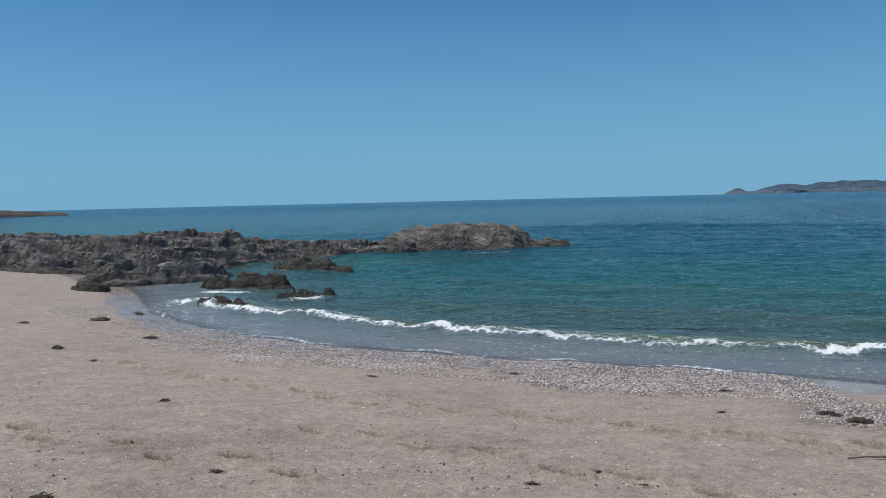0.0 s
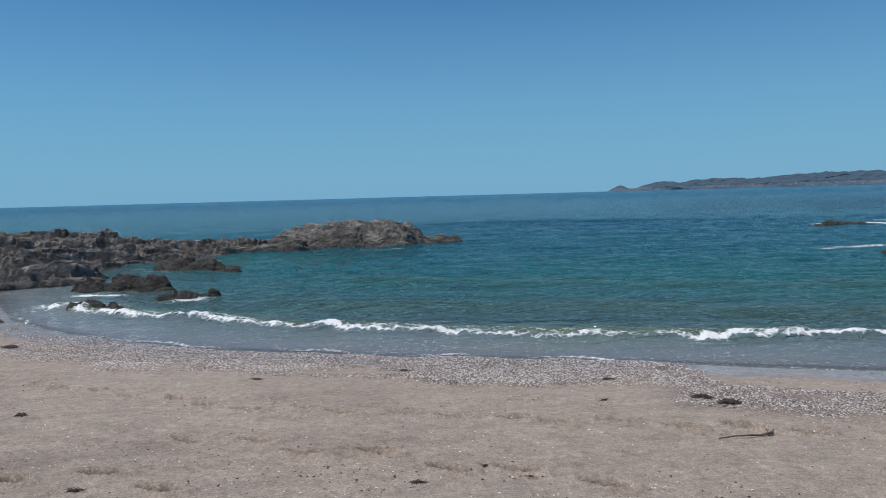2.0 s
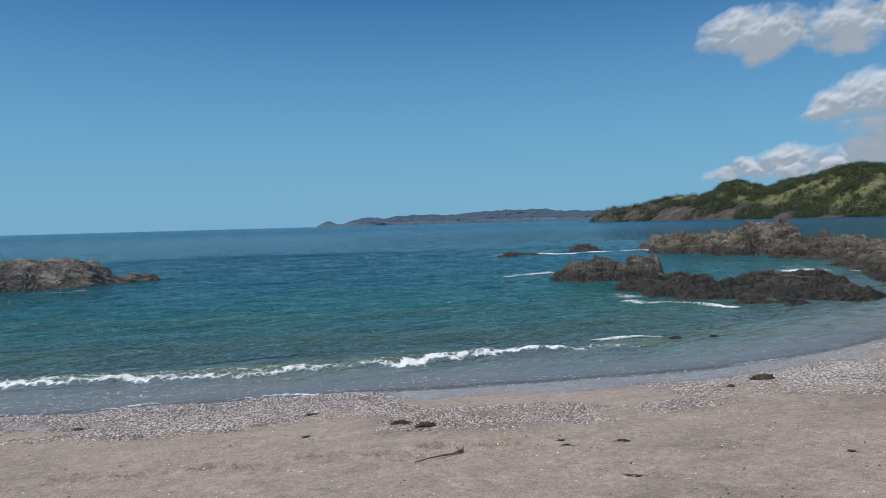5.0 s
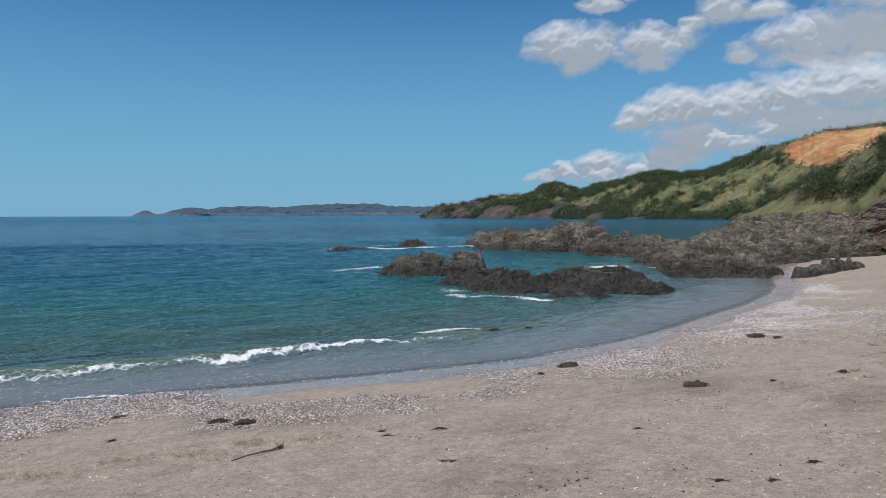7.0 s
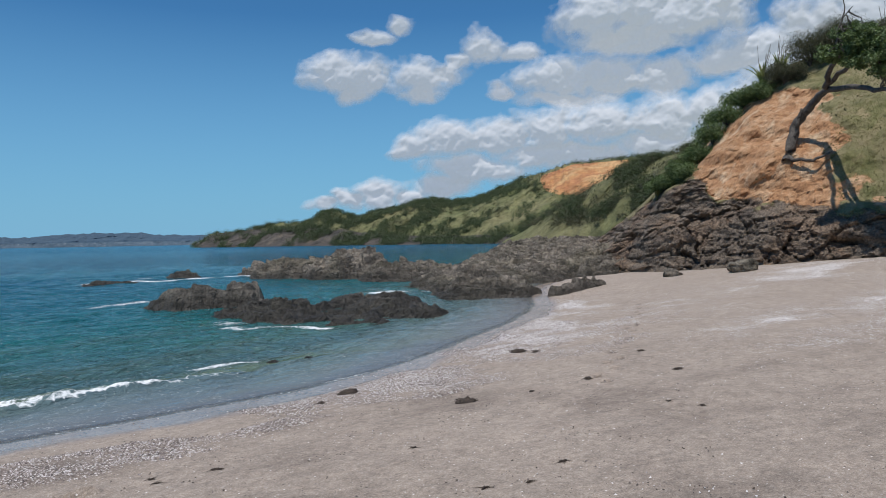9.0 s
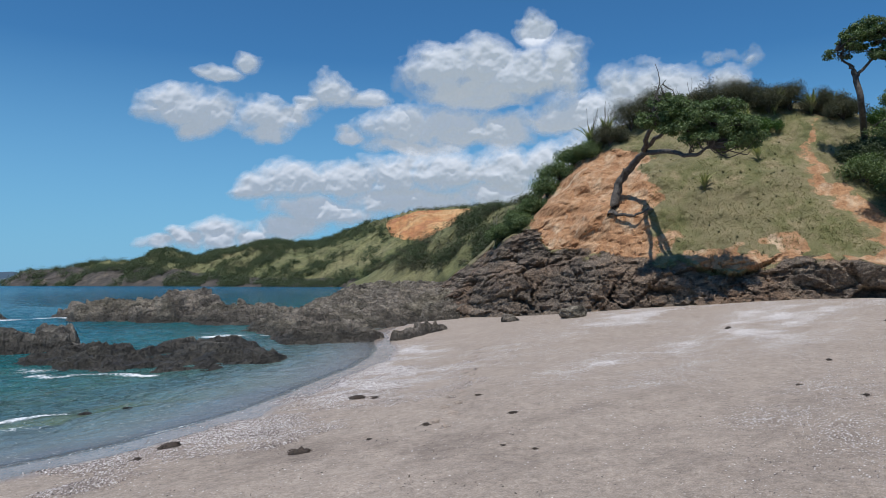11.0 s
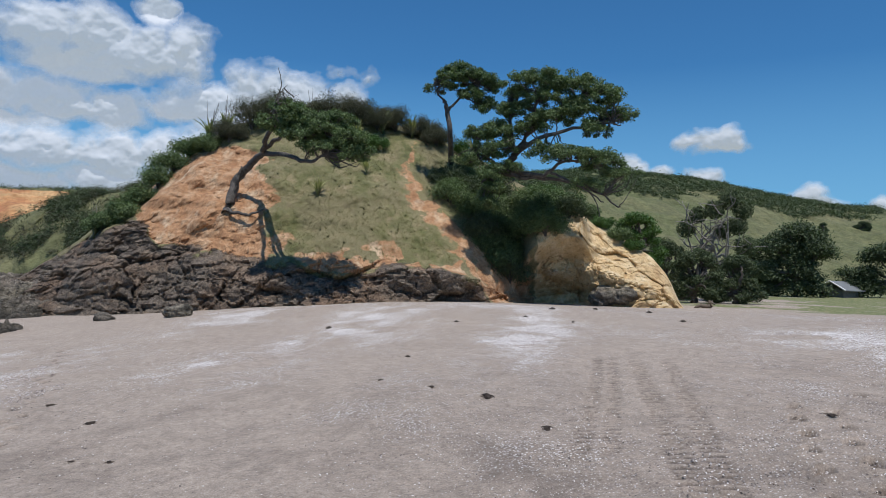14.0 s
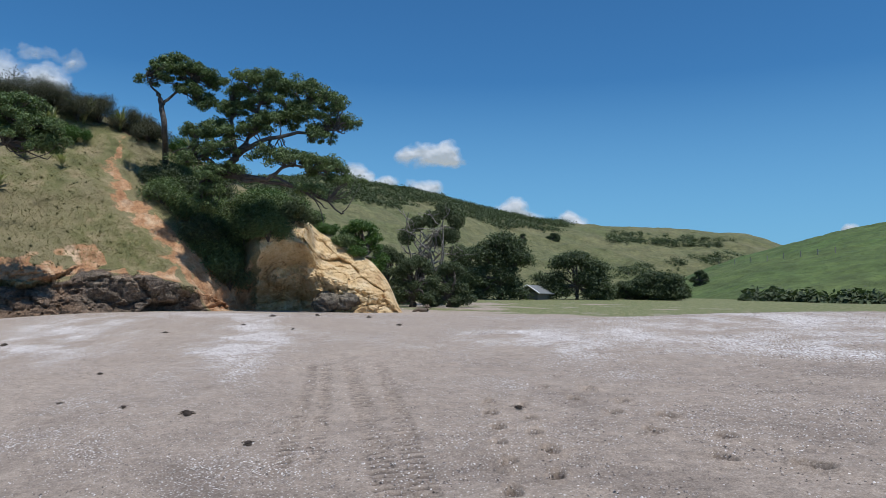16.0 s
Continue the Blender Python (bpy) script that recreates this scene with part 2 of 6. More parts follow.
def water_material():
    k = Nodes("sea_water")
    far = k.attr("far")
    depth = k.attr("depth")
    col = k.ramp(depth, (0.0, (0.19, 0.18, 0.175)), (0.08, (0.15, 0.195, 0.195)), (0.2, (0.088, 0.205, 0.20)), (0.36, (0.034, 0.205, 0.205)), (0.62, (0.012, 0.150, 0.200)), (1.0, (0.004, 0.105, 0.185)))
    patch = k.noise(0.05, 3, vector=k.stretch(1, 2.2, 1, 10))
    col = k.mix(k.ramp(patch, (0.35, 0.0), (0.7, 0.75)), col, k.mix(1.0, col, (0.65, 0.82, 1.0), "MULTIPLY"))
    shoal = k.noise(0.14, 4, 0.6, k.stretch(0.7, 1.6, 1, 12))
    col = k.mix(k.ramp(shoal, (0.5, 0.0), (0.68, 0.7)), col, k.mix(1.0, col, (1.25, 1.2, 0.85), "MULTIPLY"))
    # sand stirred up in the face of the wave
    col = k.mix(k.math("MULTIPLY", k.attr("face"), 0.75), col, k.ramp(k.noise(1.6, 5, 0.6), (0.3, (0.07, 0.11, 0.045)), (0.7, (0.17, 0.21, 0.11))))
    k.set(Base_Color=col, Roughness=k.ramp(far, (0.0, 0.06), (1.0, 0.2)), IOR=1.333, Specular_IOR_Level=0.42)
    w1 = k.noise(0.9, 6, 0.6, k.stretch(0.7, 1.4, 1, 8), 0.8)
    w2 = k.noise(3.0, 6, 0.65, k.stretch(0.85, 1.25, 1, -6), 1.2)
    w3 = k.noise(0.09, 4, 0.6, k.stretch(0.5, 1.7, 1, 4), 0.5)
    w0 = k.noise(0.42, 3, 0.6, k.stretch(0.55, 1.5, 1, 6), 0.6)
    calm = k.ramp(k.attr("film"), (0.0, 0.06), (0.6, 0.5), (1.0, 1.0))
    n = k.bump(k.math("MULTIPLY", w3, calm), 0.6, 1.5)
    n = k.bump(k.math("MULTIPLY", w0, calm), 1.0, 1.5, n)
    n = k.bump(k.math("MULTIPLY", w1, calm), 1.0, 0.95, n)
    n = k.bump(k.math("MULTIPLY", w2, calm), 1.0, 0.34, n)
    # foam
    foam = k.t.nodes.new("ShaderNodeBsdfPrincipled")
    foam.inputs["Base Color"].default_value = (0.76, 0.78, 0.78, 1)
    foam.inputs["Roughness"].default_value = 0.75
    lace = k.cells(6.5, "DISTANCE_TO_EDGE", vector=k.stretch(1, 1, 1))
    fine = k.noise(14, 6, 0.75)
    holes = k.math("ADD", k.math("MULTIPLY", k.ramp(lace, (0.0, 1.0), (0.2, 0.0)), 0.3), k.math("MULTIPLY", fine, 1.1))
    f = k.ramp(k.math("ADD", k.attr("foam"), k.math("SUBTRACT", holes, 0.86)), (0.0, 0.0), (0.42, 1.0))
    out = k.t.nodes["Material Output"]
    m1 = k.t.nodes.new("ShaderNodeMixShader")
    k.t.links.new(f, m1.inputs[0])
    k.t.links.new(k.b.outputs[0], m1.inputs[1])
    k.t.links.new(foam.outputs[0], m1.inputs[2])
    clear = k.t.nodes.new("ShaderNodeBsdfTransparent")
    clear.inputs[0].default_value = (0.86, 0.93, 0.92, 1)
    m2 = k.t.nodes.new("ShaderNodeMixShader")
    alpha = k.math("MAXIMUM", k.ramp(k.attr("film"), (0.0, 0.3), (0.01, 0.9), (0.05, 1.0)), f)
    k.t.links.new(alpha, m2.inputs[0])
    k.t.links.new(clear.outputs[0], m2.inputs[1])
    k.t.links.new(m1.outputs[0], m2.inputs[2])
    k.t.links.new(m2.outputs[0], out.inputs["Surface"])
    return k.m


def rock_material(name, dark, light, wetline=SEA + 0.5):
    k = Nodes(name)
    base = k.ramp(k.noise(0.7, 8, 0.62), (0.3, dark), (0.5, tuple((a + b) / 2 for a, b in zip(dark, light))), (0.72, light))
    fine = k.ramp(k.noise(2.0, 9, 0.72, k.stretch(1.7, 0.7, 1.7, 40)), (0.36, 0.6), (0.5, 1.0), (0.64, 1.4))
    col = k.mix(1.0, base, fine, "MULTIPLY")
    col = k.mix(k.ramp(k.noise(2.2, 7, 0.7, k.stretch(1, 1.6, 1.6, 25), 1.0), (0.36, 0.55), (0.48, 0.0)), col, tuple(c * 0.3 for c in dark))
    joint = k.cells(1.1, "DISTANCE_TO_EDGE", vector=k.warp(k.stretch(1.0, 1.9, 2.6, 30), 1.4, 1.1))
    streak = k.noise(0.55, 9, 0.68, k.stretch(2.2, 0.7, 2.6, 40), 0.9)
    col = k.mix(k.ramp(streak, (0.34, 0.6), (0.47, 0.0)), col, tuple(c * 0.35 for c in dark))
    col = k.mix(k.ramp(streak, (0.56, 0.0), (0.68, 0.7)), col, tuple(min(0.6, c * 1.25) for c in light))
    col = k.mix(k.ramp(joint, (0.0, 0.3), (0.03, 0.0)), col, tuple(c * 0.2 for c in dark))
    col = k.mix(k.ramp(k.noise(0.22, 5), (0.45, 0.0), (0.62, 0.5)), col, k.mix(1.0, col, (0.72, 0.75, 0.62), "MULTIPLY"))
    col = k.mix(1.0, col, k.ramp(k.noise(30, 5, 0.7), (0.35, 0.72), (0.62, 1.25)), "MULTIPLY")
    # wet, weedy belt near the water
    sep = k.t.nodes.new("ShaderNodeSeparateXYZ")
    k.t.links.new(k.c, sep.inputs[0])
    h = k.math("ADD", sep.outputs["Z"], k.math("MULTIPLY", k.noise(0.8, 6, 0.65), 1.0))
    wet = k.ramp(k.math("SUBTRACT", h, wetline), (0.0, 1.0), (0.22, 0.45), (0.6, 0.0))
    col = k.mix(wet, col, k.mix(0.3, (0.020, 0.017, 0.012), col))
    k.set(Base_Color=col, Roughness=k.ramp(wet, (0.0, 0.92), (1.0, 0.6)))
    n = k.bump(k.noise(1.6, 9, 0.68), 1.0, 0.36)
    n = k.bump(k.math("MINIMUM", joint, 0.15), 1.0, 0.5, n)
    n = k.bump(streak, 1.0, 0.35, n)
    k.bump(k.noise(12, 8, 0.8), 1.0, 0.06, n)
    return k.m


def hill_material():
    """Bank of the headland: grass, orange clay, ochre rock and dark rock at the foot."""
    k = Nodes("headland_ground")
    j = k.math("MULTIPLY", k.math("SUBTRACT", k.noise(0.7, 9, 0.72), 0.5), 1.9)
    grass = k.ramp(k.noise(0.9, 9, 0.72), (0.32, (0.088, 0.097, 0.033)), (0.48, (0.168, 0.163, 0.061)), (0.64, (0.325, 0.262, 0.146)))
    tuft = k.ramp(k.noise(26, 6, 0.75), (0.36, 0.45), (0.5, 0.95), (0.64, 1.4))
    grass = k.mix(1.0, grass, tuft, "MULTIPLY")
    dry = k.ramp(k.noise(0.3, 6, 0.65), (0.40, 0.0), (0.56, 1.0))
    grass = k.mix(dry, grass, k.mix(0.75, grass, k.mix(1.0, (0.25, 0.21, 0.115), tuft, "MULTIPLY")))
    clay = k.ramp(k.noise(1.1, 8, 0.65), (0.28, (0.29, 0.135, 0.06)), (0.5, (0.44, 0.24, 0.12)), (0.72, (0.57, 0.38, 0.23)))
    clay = k.mix(k.ramp(k.noise(1.6, 7, 0.7, k.stretch(1.0, 1.0, 1.2), 0.8), (0.34, 0.5), (0.44, 0.0)), clay, (0.20, 0.085, 0.035))
    clay = k.mix(k.ramp(k.noise(0.5, 6, 0.6, k.stretch(1.6, 1.6, 0.8)), (0.53, 0.0), (0.66, 0.7)), clay, (0.68, 0.53, 0.36))
    clay = k.mix(1.0, clay, k.ramp(k.noise(4.5, 8, 0.75), (0.32, 0.6), (0.5, 1.0), (0.7, 1.2)), "MULTIPLY")
    ochre = k.ramp(k.noise(0.8, 9, 0.68), (0.28, (0.52, 0.32, 0.15)), (0.46, (0.70, 0.50, 0.26)), (0.6, (0.79, 0.62, 0.38)), (0.74, (0.82, 0.71, 0.52)))
    ochre = k.mix(k.ramp(k.noise(2.2, 8, 0.72, k.stretch(1, 1, 1.4), 1.0), (0.36, 0.75), (0.46, 0.0)), ochre, (0.30, 0.15, 0.06))
    rock = k.ramp(k.noise(0.6, 9, 0.65, k.stretch(1, 1, 1.8)), (0.3, (0.12, 0.092, 0.07)), (0.5, (0.27, 0.215, 0.165)), (0.66, (0.38, 0.295, 0.215)), (0.8, (0.46, 0.29, 0.17)))
    slab = k.cells(0.75, "DISTANCE_TO_EDGE", vector=k.warp(k.stretch(1.0, 1.0, 2.2, 0), 1.0, 1.6))
    rock = k.mix(k.ramp(slab, (0.0, 0.35), (0.05, 0.0)), rock, (0.05, 0.04, 0.03))
    rock = k.mix(k.ramp(k.noise(0.28, 6, 0.6), (0.45, 0.0), (0.62, 0.6)), rock, k.mix(1.0, rock, (1.25, 0.95, 0.72), "MULTIPLY"))
    rock = k.mix(1.0, rock, k.ramp(k.noise(9, 8, 0.75), (0.32, 0.4), (0.66, 1.6)), "MULTIPLY")
    seam = k.noise(0.9, 8, 0.7, k.stretch(0.6, 0.6, 2.6, 20), 1.2)
    rock = k.mix(k.ramp(seam, (0.36, 0.8), (0.46, 0.0)), rock, (0.03, 0.025, 0.022))

    def zone(name):
        return k.ramp(k.math("ADD", k.attr(name), j), (0.44, 0.0), (0.58, 1.0))
    zr = zone("rock")
    col = k.mix(zone("clay"), grass, clay)
    col = k.mix(zone("ochre"), col, ochre)
    col = k.mix(zr, col, rock)
    col = k.mix(1.0, col, k.ramp(k.noise(17, 6, 0.7), (0.3, 0.72), (0.7, 1.15)), "MULTIPLY")
    k.set(Base_Color=col, Roughness=0.93)
    soft = k.math("ADD", k.math("MAXIMUM", k.math("MULTIPLY", zr, 0.75), k.math("MULTIPLY", k.attr("ochre"), 0.6)), 0.4)
    n = k.bump(k.math("MULTIPLY", k.noise(1.3, 9, 0.68), soft), 0.9, 0.34)
    n = k.bump(k.math("MULTIPLY", seam, zr), 1.0, 0.5, n)
    n = k.bump(k.math("MULTIPLY", k.noise(4, 8, 0.75), zr), 1.0, 0.2, n)
    k.bump(k.noise(14, 7, 0.75), 1.0, 0.05, n)
    return k.m


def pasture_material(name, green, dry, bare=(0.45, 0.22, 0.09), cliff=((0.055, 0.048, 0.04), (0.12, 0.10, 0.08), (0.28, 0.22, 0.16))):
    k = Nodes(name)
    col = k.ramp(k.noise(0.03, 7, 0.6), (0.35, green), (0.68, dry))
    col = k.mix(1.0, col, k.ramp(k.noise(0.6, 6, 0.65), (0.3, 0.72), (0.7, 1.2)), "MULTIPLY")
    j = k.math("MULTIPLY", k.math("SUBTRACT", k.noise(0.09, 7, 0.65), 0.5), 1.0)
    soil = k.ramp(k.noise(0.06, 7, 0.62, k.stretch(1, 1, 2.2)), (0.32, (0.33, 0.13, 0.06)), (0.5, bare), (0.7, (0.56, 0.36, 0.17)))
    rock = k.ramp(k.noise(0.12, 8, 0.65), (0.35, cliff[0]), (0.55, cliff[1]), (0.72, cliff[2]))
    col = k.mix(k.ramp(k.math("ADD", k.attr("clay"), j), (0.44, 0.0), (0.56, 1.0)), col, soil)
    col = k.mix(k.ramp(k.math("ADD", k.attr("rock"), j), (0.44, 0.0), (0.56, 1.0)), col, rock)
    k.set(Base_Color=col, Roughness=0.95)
    col2 = k.mix(1.0, col, k.ramp(k.noise(0.18, 8, 0.7), (0.35, 0.7), (0.65, 1.2)), "MULTIPLY")
    k.set(Base_Color=col2)
    k.bump(k.noise(0.25, 8, 0.65), 0.8, 1.5)
    return k.m


def leaf_material(name, dark, mid, light, gloss=0.45):
    k = Nodes(name)
    col = k.ramp(k.island(), (0.0, dark), (0.55, mid), (1.0, light))
    col = k.mix(k.ramp(k.noise(0.6, 3), (0.35, 0.0), (0.7, 0.5)), col, mid)
    k.set(Base_Color=col, Roughness=gloss)
    k.b.inputs["Subsurface Weight"].default_value = 0.0
    glow = k.t.nodes.new("ShaderNodeBsdfTranslucent")
    k.t.links.new(k.mix(1.0, col, (1.1, 1.3, 0.6), "MULTIPLY"), glow.inputs[0])
    m = k.t.nodes.new("ShaderNodeMixShader")
    m.inputs[0].default_value = 0.22
    k.t.links.new(k.b.outputs[0], m.inputs[1])
    k.t.links.new(glow.outputs[0], m.inputs[2])
    k.t.links.new(m.outputs[0], k.t.nodes["Material Output"].inputs["Surface"])
    return k.m


def plain_material(name, a, b, scale=6.0, rough=0.85, bump=0.0):
    k = Nodes(name)
    k.set(Base_Color=k.ramp(k.noise(scale, 7, 0.65), (0.3, a), (0.7, b)), Roughness=rough)
    if bump:
        k.bump(k.noise(scale * 2.5, 6, 0.65, k.stretch(1, 1, 0.35)), 0.9, bump)
    return k.m


def shell_material():
    k = Nodes("shell_grit")
    k.set(Base_Color=k.ramp(k.island(), (0.0, (0.07, 0.055, 0.05)), (0.35, (0.22, 0.175, 0.15)), (0.65, (0.42, 0.36, 0.33)), (1.0, (0.78, 0.74, 0.71))), Roughness=0.6)
    return k.m


def cloud_material():
    k = Nodes("cloud")
    k.set(Base_Color=(0.36, 0.36, 0.37), Roughness=1.0)
    k.b.inputs["Specular IOR Level"].default_value = 0.0
    # even glow stands in for sunlight scattered inside the cloud
    k.b.inputs["Emission Color"].default_value = (0.74, 0.79, 0.86, 1)
    k.b.inputs["Emission Strength"].default_value = 0.46
    wisp = k.math("SUBTRACT", k.noise(0.006, 8, 0.58), 0.5)
    a = k.ramp(k.math("ADD", k.attr("dens"), k.math("MULTIPLY", wisp, 0.8)), (0.0, 0.0), (0.2, 0.42), (0.5, 1.0))
    k.set(Alpha=a)
    return k.m


SAND, WATER = sand_material(), water_material()
REEF = rock_material("reef_rock", (0.10, 0.086, 0.068), (0.45, 0.383, 0.308), SEA + 0.8)
REEF_GREY = rock_material("grey_reef_rock", (0.125, 0.112, 0.10), (0.48, 0.43, 0.385), SEA + 0.45)
REEF_DARK = rock_material("weedy_reef_rock", (0.060, 0.054, 0.046), (0.33, 0.295, 0.245), SEA + 0.8)
BANK = hill_material()
PASTURE_FAR = pasture_material("far_pasture", (0.12, 0.135, 0.05), (0.215, 0.195, 0.092), cliff=((0.04, 0.037, 0.033), (0.085, 0.072, 0.06), (0.17, 0.135, 0.10)))
# distance haze over the island is painted into its ground and cliff colours
ISLE_HAZED = pasture_material("hazed_island_ground", (0.042, 0.078, 0.118), (0.066, 0.106, 0.145), cliff=((0.052, 0.088, 0.12), (0.088, 0.125, 0.158), (0.25, 0.285, 0.31)))
PASTURE_DRY = pasture_material("dry_pasture", (0.105, 0.120, 0.046), (0.165, 0.155, 0.072))
PASTURE_LUSH = pasture_material("lush_pasture", (0.070, 0.120, 0.026), (0.115, 0.150, 0.044))
LEAF = leaf_material("pohutukawa_leaf", (0.045, 0.070, 0.028), (0.105, 0.155, 0.056), (0.22, 0.285, 0.115), 0.62)
LEAF_BRIGHT = leaf_material("bright_leaf", (0.03, 0.07, 0.012), (0.06, 0.13, 0.02), (0.11, 0.19, 0.04))
LEAF_GREY = leaf_material("scrub_leaf", (0.05, 0.05, 0.03), (0.09, 0.088, 0.052), (0.16, 0.15, 0.09), 0.75)
LEAF_CLIPPED = leaf_material("clipped_scrub_leaf", (0.035, 0.04, 0.024), (0.078, 0.080, 0.046), (0.15, 0.14, 0.085), 0.8)
LEAF_FAR = leaf_material("far_bush_leaf", (0.038, 0.054, 0.028), (0.072, 0.098, 0.046), (0.135, 0.165, 0.075), 0.75)
TUSSOCK = leaf_material("dry_tussock", (0.14, 0.135, 0.055), (0.25, 0.225, 0.105), (0.42, 0.36, 0.22), 0.9)
FLAX = leaf_material("flax_blade", (0.14, 0.165, 0.06), (0.27, 0.285, 0.115), (0.50, 0.46, 0.25), 0.5)
BARK = plain_material("bark", (0.04, 0.034, 0.03), (0.14, 0.122, 0.105), 5, 0.9, 0.05)
DEADWOOD = plain_material("dead_wood", (0.14, 0.125, 0.115), (0.32, 0.295, 0.27), 7, 0.85, 0.03)
KELP = plain_material("dried_seaweed", (0.018, 0.012, 0.008), (0.07, 0.045, 0.028), 30, 0.6, 0.01)
STICK = plain_material("driftwood", (0.08, 0.06, 0.045), (0.20, 0.16, 0.12), 20, 0.85, 0.01)
SHELL, CLOUD = shell_material(), cloud_material()
ROOF = plain_material("grey_roof_iron", (0.16, 0.17, 0.18), (0.22, 0.23, 0.24), 3, 0.5)
WALLBOARD = plain_material("weathered_wall_board", (0.10, 0.10, 0.10), (0.16, 0.16, 0.155), 4, 0.8)
WHITE = plain_material("white_trim_paint", (0.72, 0.72, 0.70), (0.8, 0.8, 0.78), 5, 0.5)
# ground ----------------------------------------------------------------------
SHORE = [(-120, 90), (-60, 50), (-40, 34), (-24, 24), (-15.4, 18.2), (-11.7, 13.9), (-7.5, 11.7), (-4.5, 11.1), (0, 10.8), (3, 10.4), (5.2, 10.0), (8, 10.0),
         (9.5, 10.4), (11, 10.8), (14, 12.1), (18, 13.6), (21, 15.3), (23.7, 17.3), (27, 20.0), (31, 22.4), (36, 24), (45, 28), (100, 54), (400, 210), (5000, 2600)]


def shore_y(x):
    return table(SHORE, x, 2.0)


def inland(x, y):
    """Distance inland of the waterline, negative out at sea."""
    slope = (shore_y(x + 1.0) - shore_y(x - 1.0)) / 2
    return (shore_y(x) - y) / np.sqrt(1 + slope ** 2)


def ground_z(x, y):
    x, y = np.asarray(x, float), np.asarray(y, float)
    s, d = inland(x, y), np.hypot(x, y)
    z = SEA + 0.086 * s
    deep = SEA - 0.34 + 0.05 * (s + 4)
    z = np.where(s < -4, np.maximum(deep, -9.0), z)
    cap = 0.88 + 0.65 * step01(26, 15, x) + 0.026 * np.clip(d - 52, 0, 70) + 0.012 * np.clip(d - 122, 0, 200)
    k = 0.25
    h = np.clip(0.5 + 0.5 * (cap - z) / k, 0, 1)
    z = cap + (z - cap) * h - k * h * (1 - h)
    return z + 0.02 * fbm(x * 0.25, y * 0.25, 0, 3) * step01(-2, 2, s) + 0.10 * fbm(x * 0.05, y * 0.05, 3, 3) * step01(25, 40, s)


DRIFTS = [(15.5, 9.0, 5, 1.5, 0.95), (14, 3.6, 4, 1.2, 0.9), (17, 5.5, 5, 1.5, 0.9), (12, 0.9, 3, 0.9, 0.9), (9.5, 0.2, 2.5, 0.8, 0.7), (7.2, -0.8, 2, 1.0, 0.55), (22, -2.5, 11, 1.8, 0.95), (25, 3, 11, 2.4, 1.0), (30, 9, 9, 2.5, 0.9), (15, -8, 7, 2.2, 0.95), (13, -13.5, 10, 4.5, 0.95), (33, -3, 7, 3, 0.8),
          (21, 10, 4, 1.5, 0.7), (13, 7.6, 4, 0.8, 0.6), (8, -9.5, 4, 2.5, 0.5)]


def shell_density(x, y):
    """How thickly shell grit lies, 0 to 1."""
    s = inland(x, y)
    wob = 0.35 * fbm(x * 0.5, y * 0.5, 21, 3)
    band = step01(-0.3, 0.3, s + wob) * step01(2.2, 1.7, s + wob) * step01(2.4, 1.4, x + 2 * wob) * (0.3 + 0.7 * step01(-10, -5, x))
    upper = 0.62 * step01(1.4, 1.8, s) * step01(3.3, 2.5, s + wob) * step01(0.5, 1.8, x) * step01(30, 10, x)
    edge = 0.95 * step01(0.5, 1.1, s + wob) * step01(3.4, 1.7, s + wob) * step01(4.6, 6.5, x) * step01(26, 20, x)
    out = np.maximum.reduce([band, upper, edge])
    for cx, cy, rx, ry, k in DRIFTS:
        q = ((x - cx) / rx) ** 2 + ((y - cy + 0.15 * (x - cx)) / ry) ** 2
        out = np.maximum(out, 0.72 * k * np.exp(-q))
    return np.clip(out * (0.8 + 0.9 * fbm(x * 0.55, y * 0.8, 2, 5)) + 0.03 + 0.42 * step01(-0.5, 0.6, fbm(x * 0.11, y * 0.32, 12, 4) + 0.3 * fbm(x * 0.6, y * 1.1, 15, 4)) * step01(9, 13, s) * step01(2.5, 7, x), 0, 1)


def dent(X, Y, Z, px, py, turn, length, width, depth):
    """Presses one footprint into the sand; moist sand and painted hollow shade darken it."""
    near = (np.abs(X - px) < 0.5) & (np.abs(Y - py) < 0.5)
    dx, dy = X[near] - px, Y[near] - py
    u = (dx * math.cos(turn) + dy * math.sin(turn)) / length
    v = (-dx * math.sin(turn) + dy * math.cos(turn)) / width
    q = np.sqrt((u * 2) ** 2 + (v * (2.3 - 0.7 * u)) ** 2)
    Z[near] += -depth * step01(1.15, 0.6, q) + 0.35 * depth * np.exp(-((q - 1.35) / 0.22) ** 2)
    DENT_SHADE[near] = np.maximum(DENT_SHADE[near], step01(1.1, 0.7, q + 0.2 * fbm(X[near] * 16, Y[near] * 16, 1, 2)))


def lane(X, Y, Z, a, b, pace, side, depth, seed):
    r = random.Random(seed)
    a, b = Vector(a), Vector(b)
    n = int((b - a).length / pace)
    turn = math.atan2((b - a).y, (b - a).x)
    for i in range(n):
        p = a.lerp(b, (i + r.uniform(-0.12, 0.12)) / n)
        o = side * (1 if i % 2 else -1) + r.uniform(-0.03, 0.03)
        dent(X, Y, Z, p.x - math.sin(turn) * o, p.y + math.cos(turn) * o, turn + r.uniform(-0.25, 0.25), 0.33, 0.16, depth * r.uniform(0.9, 1.6))


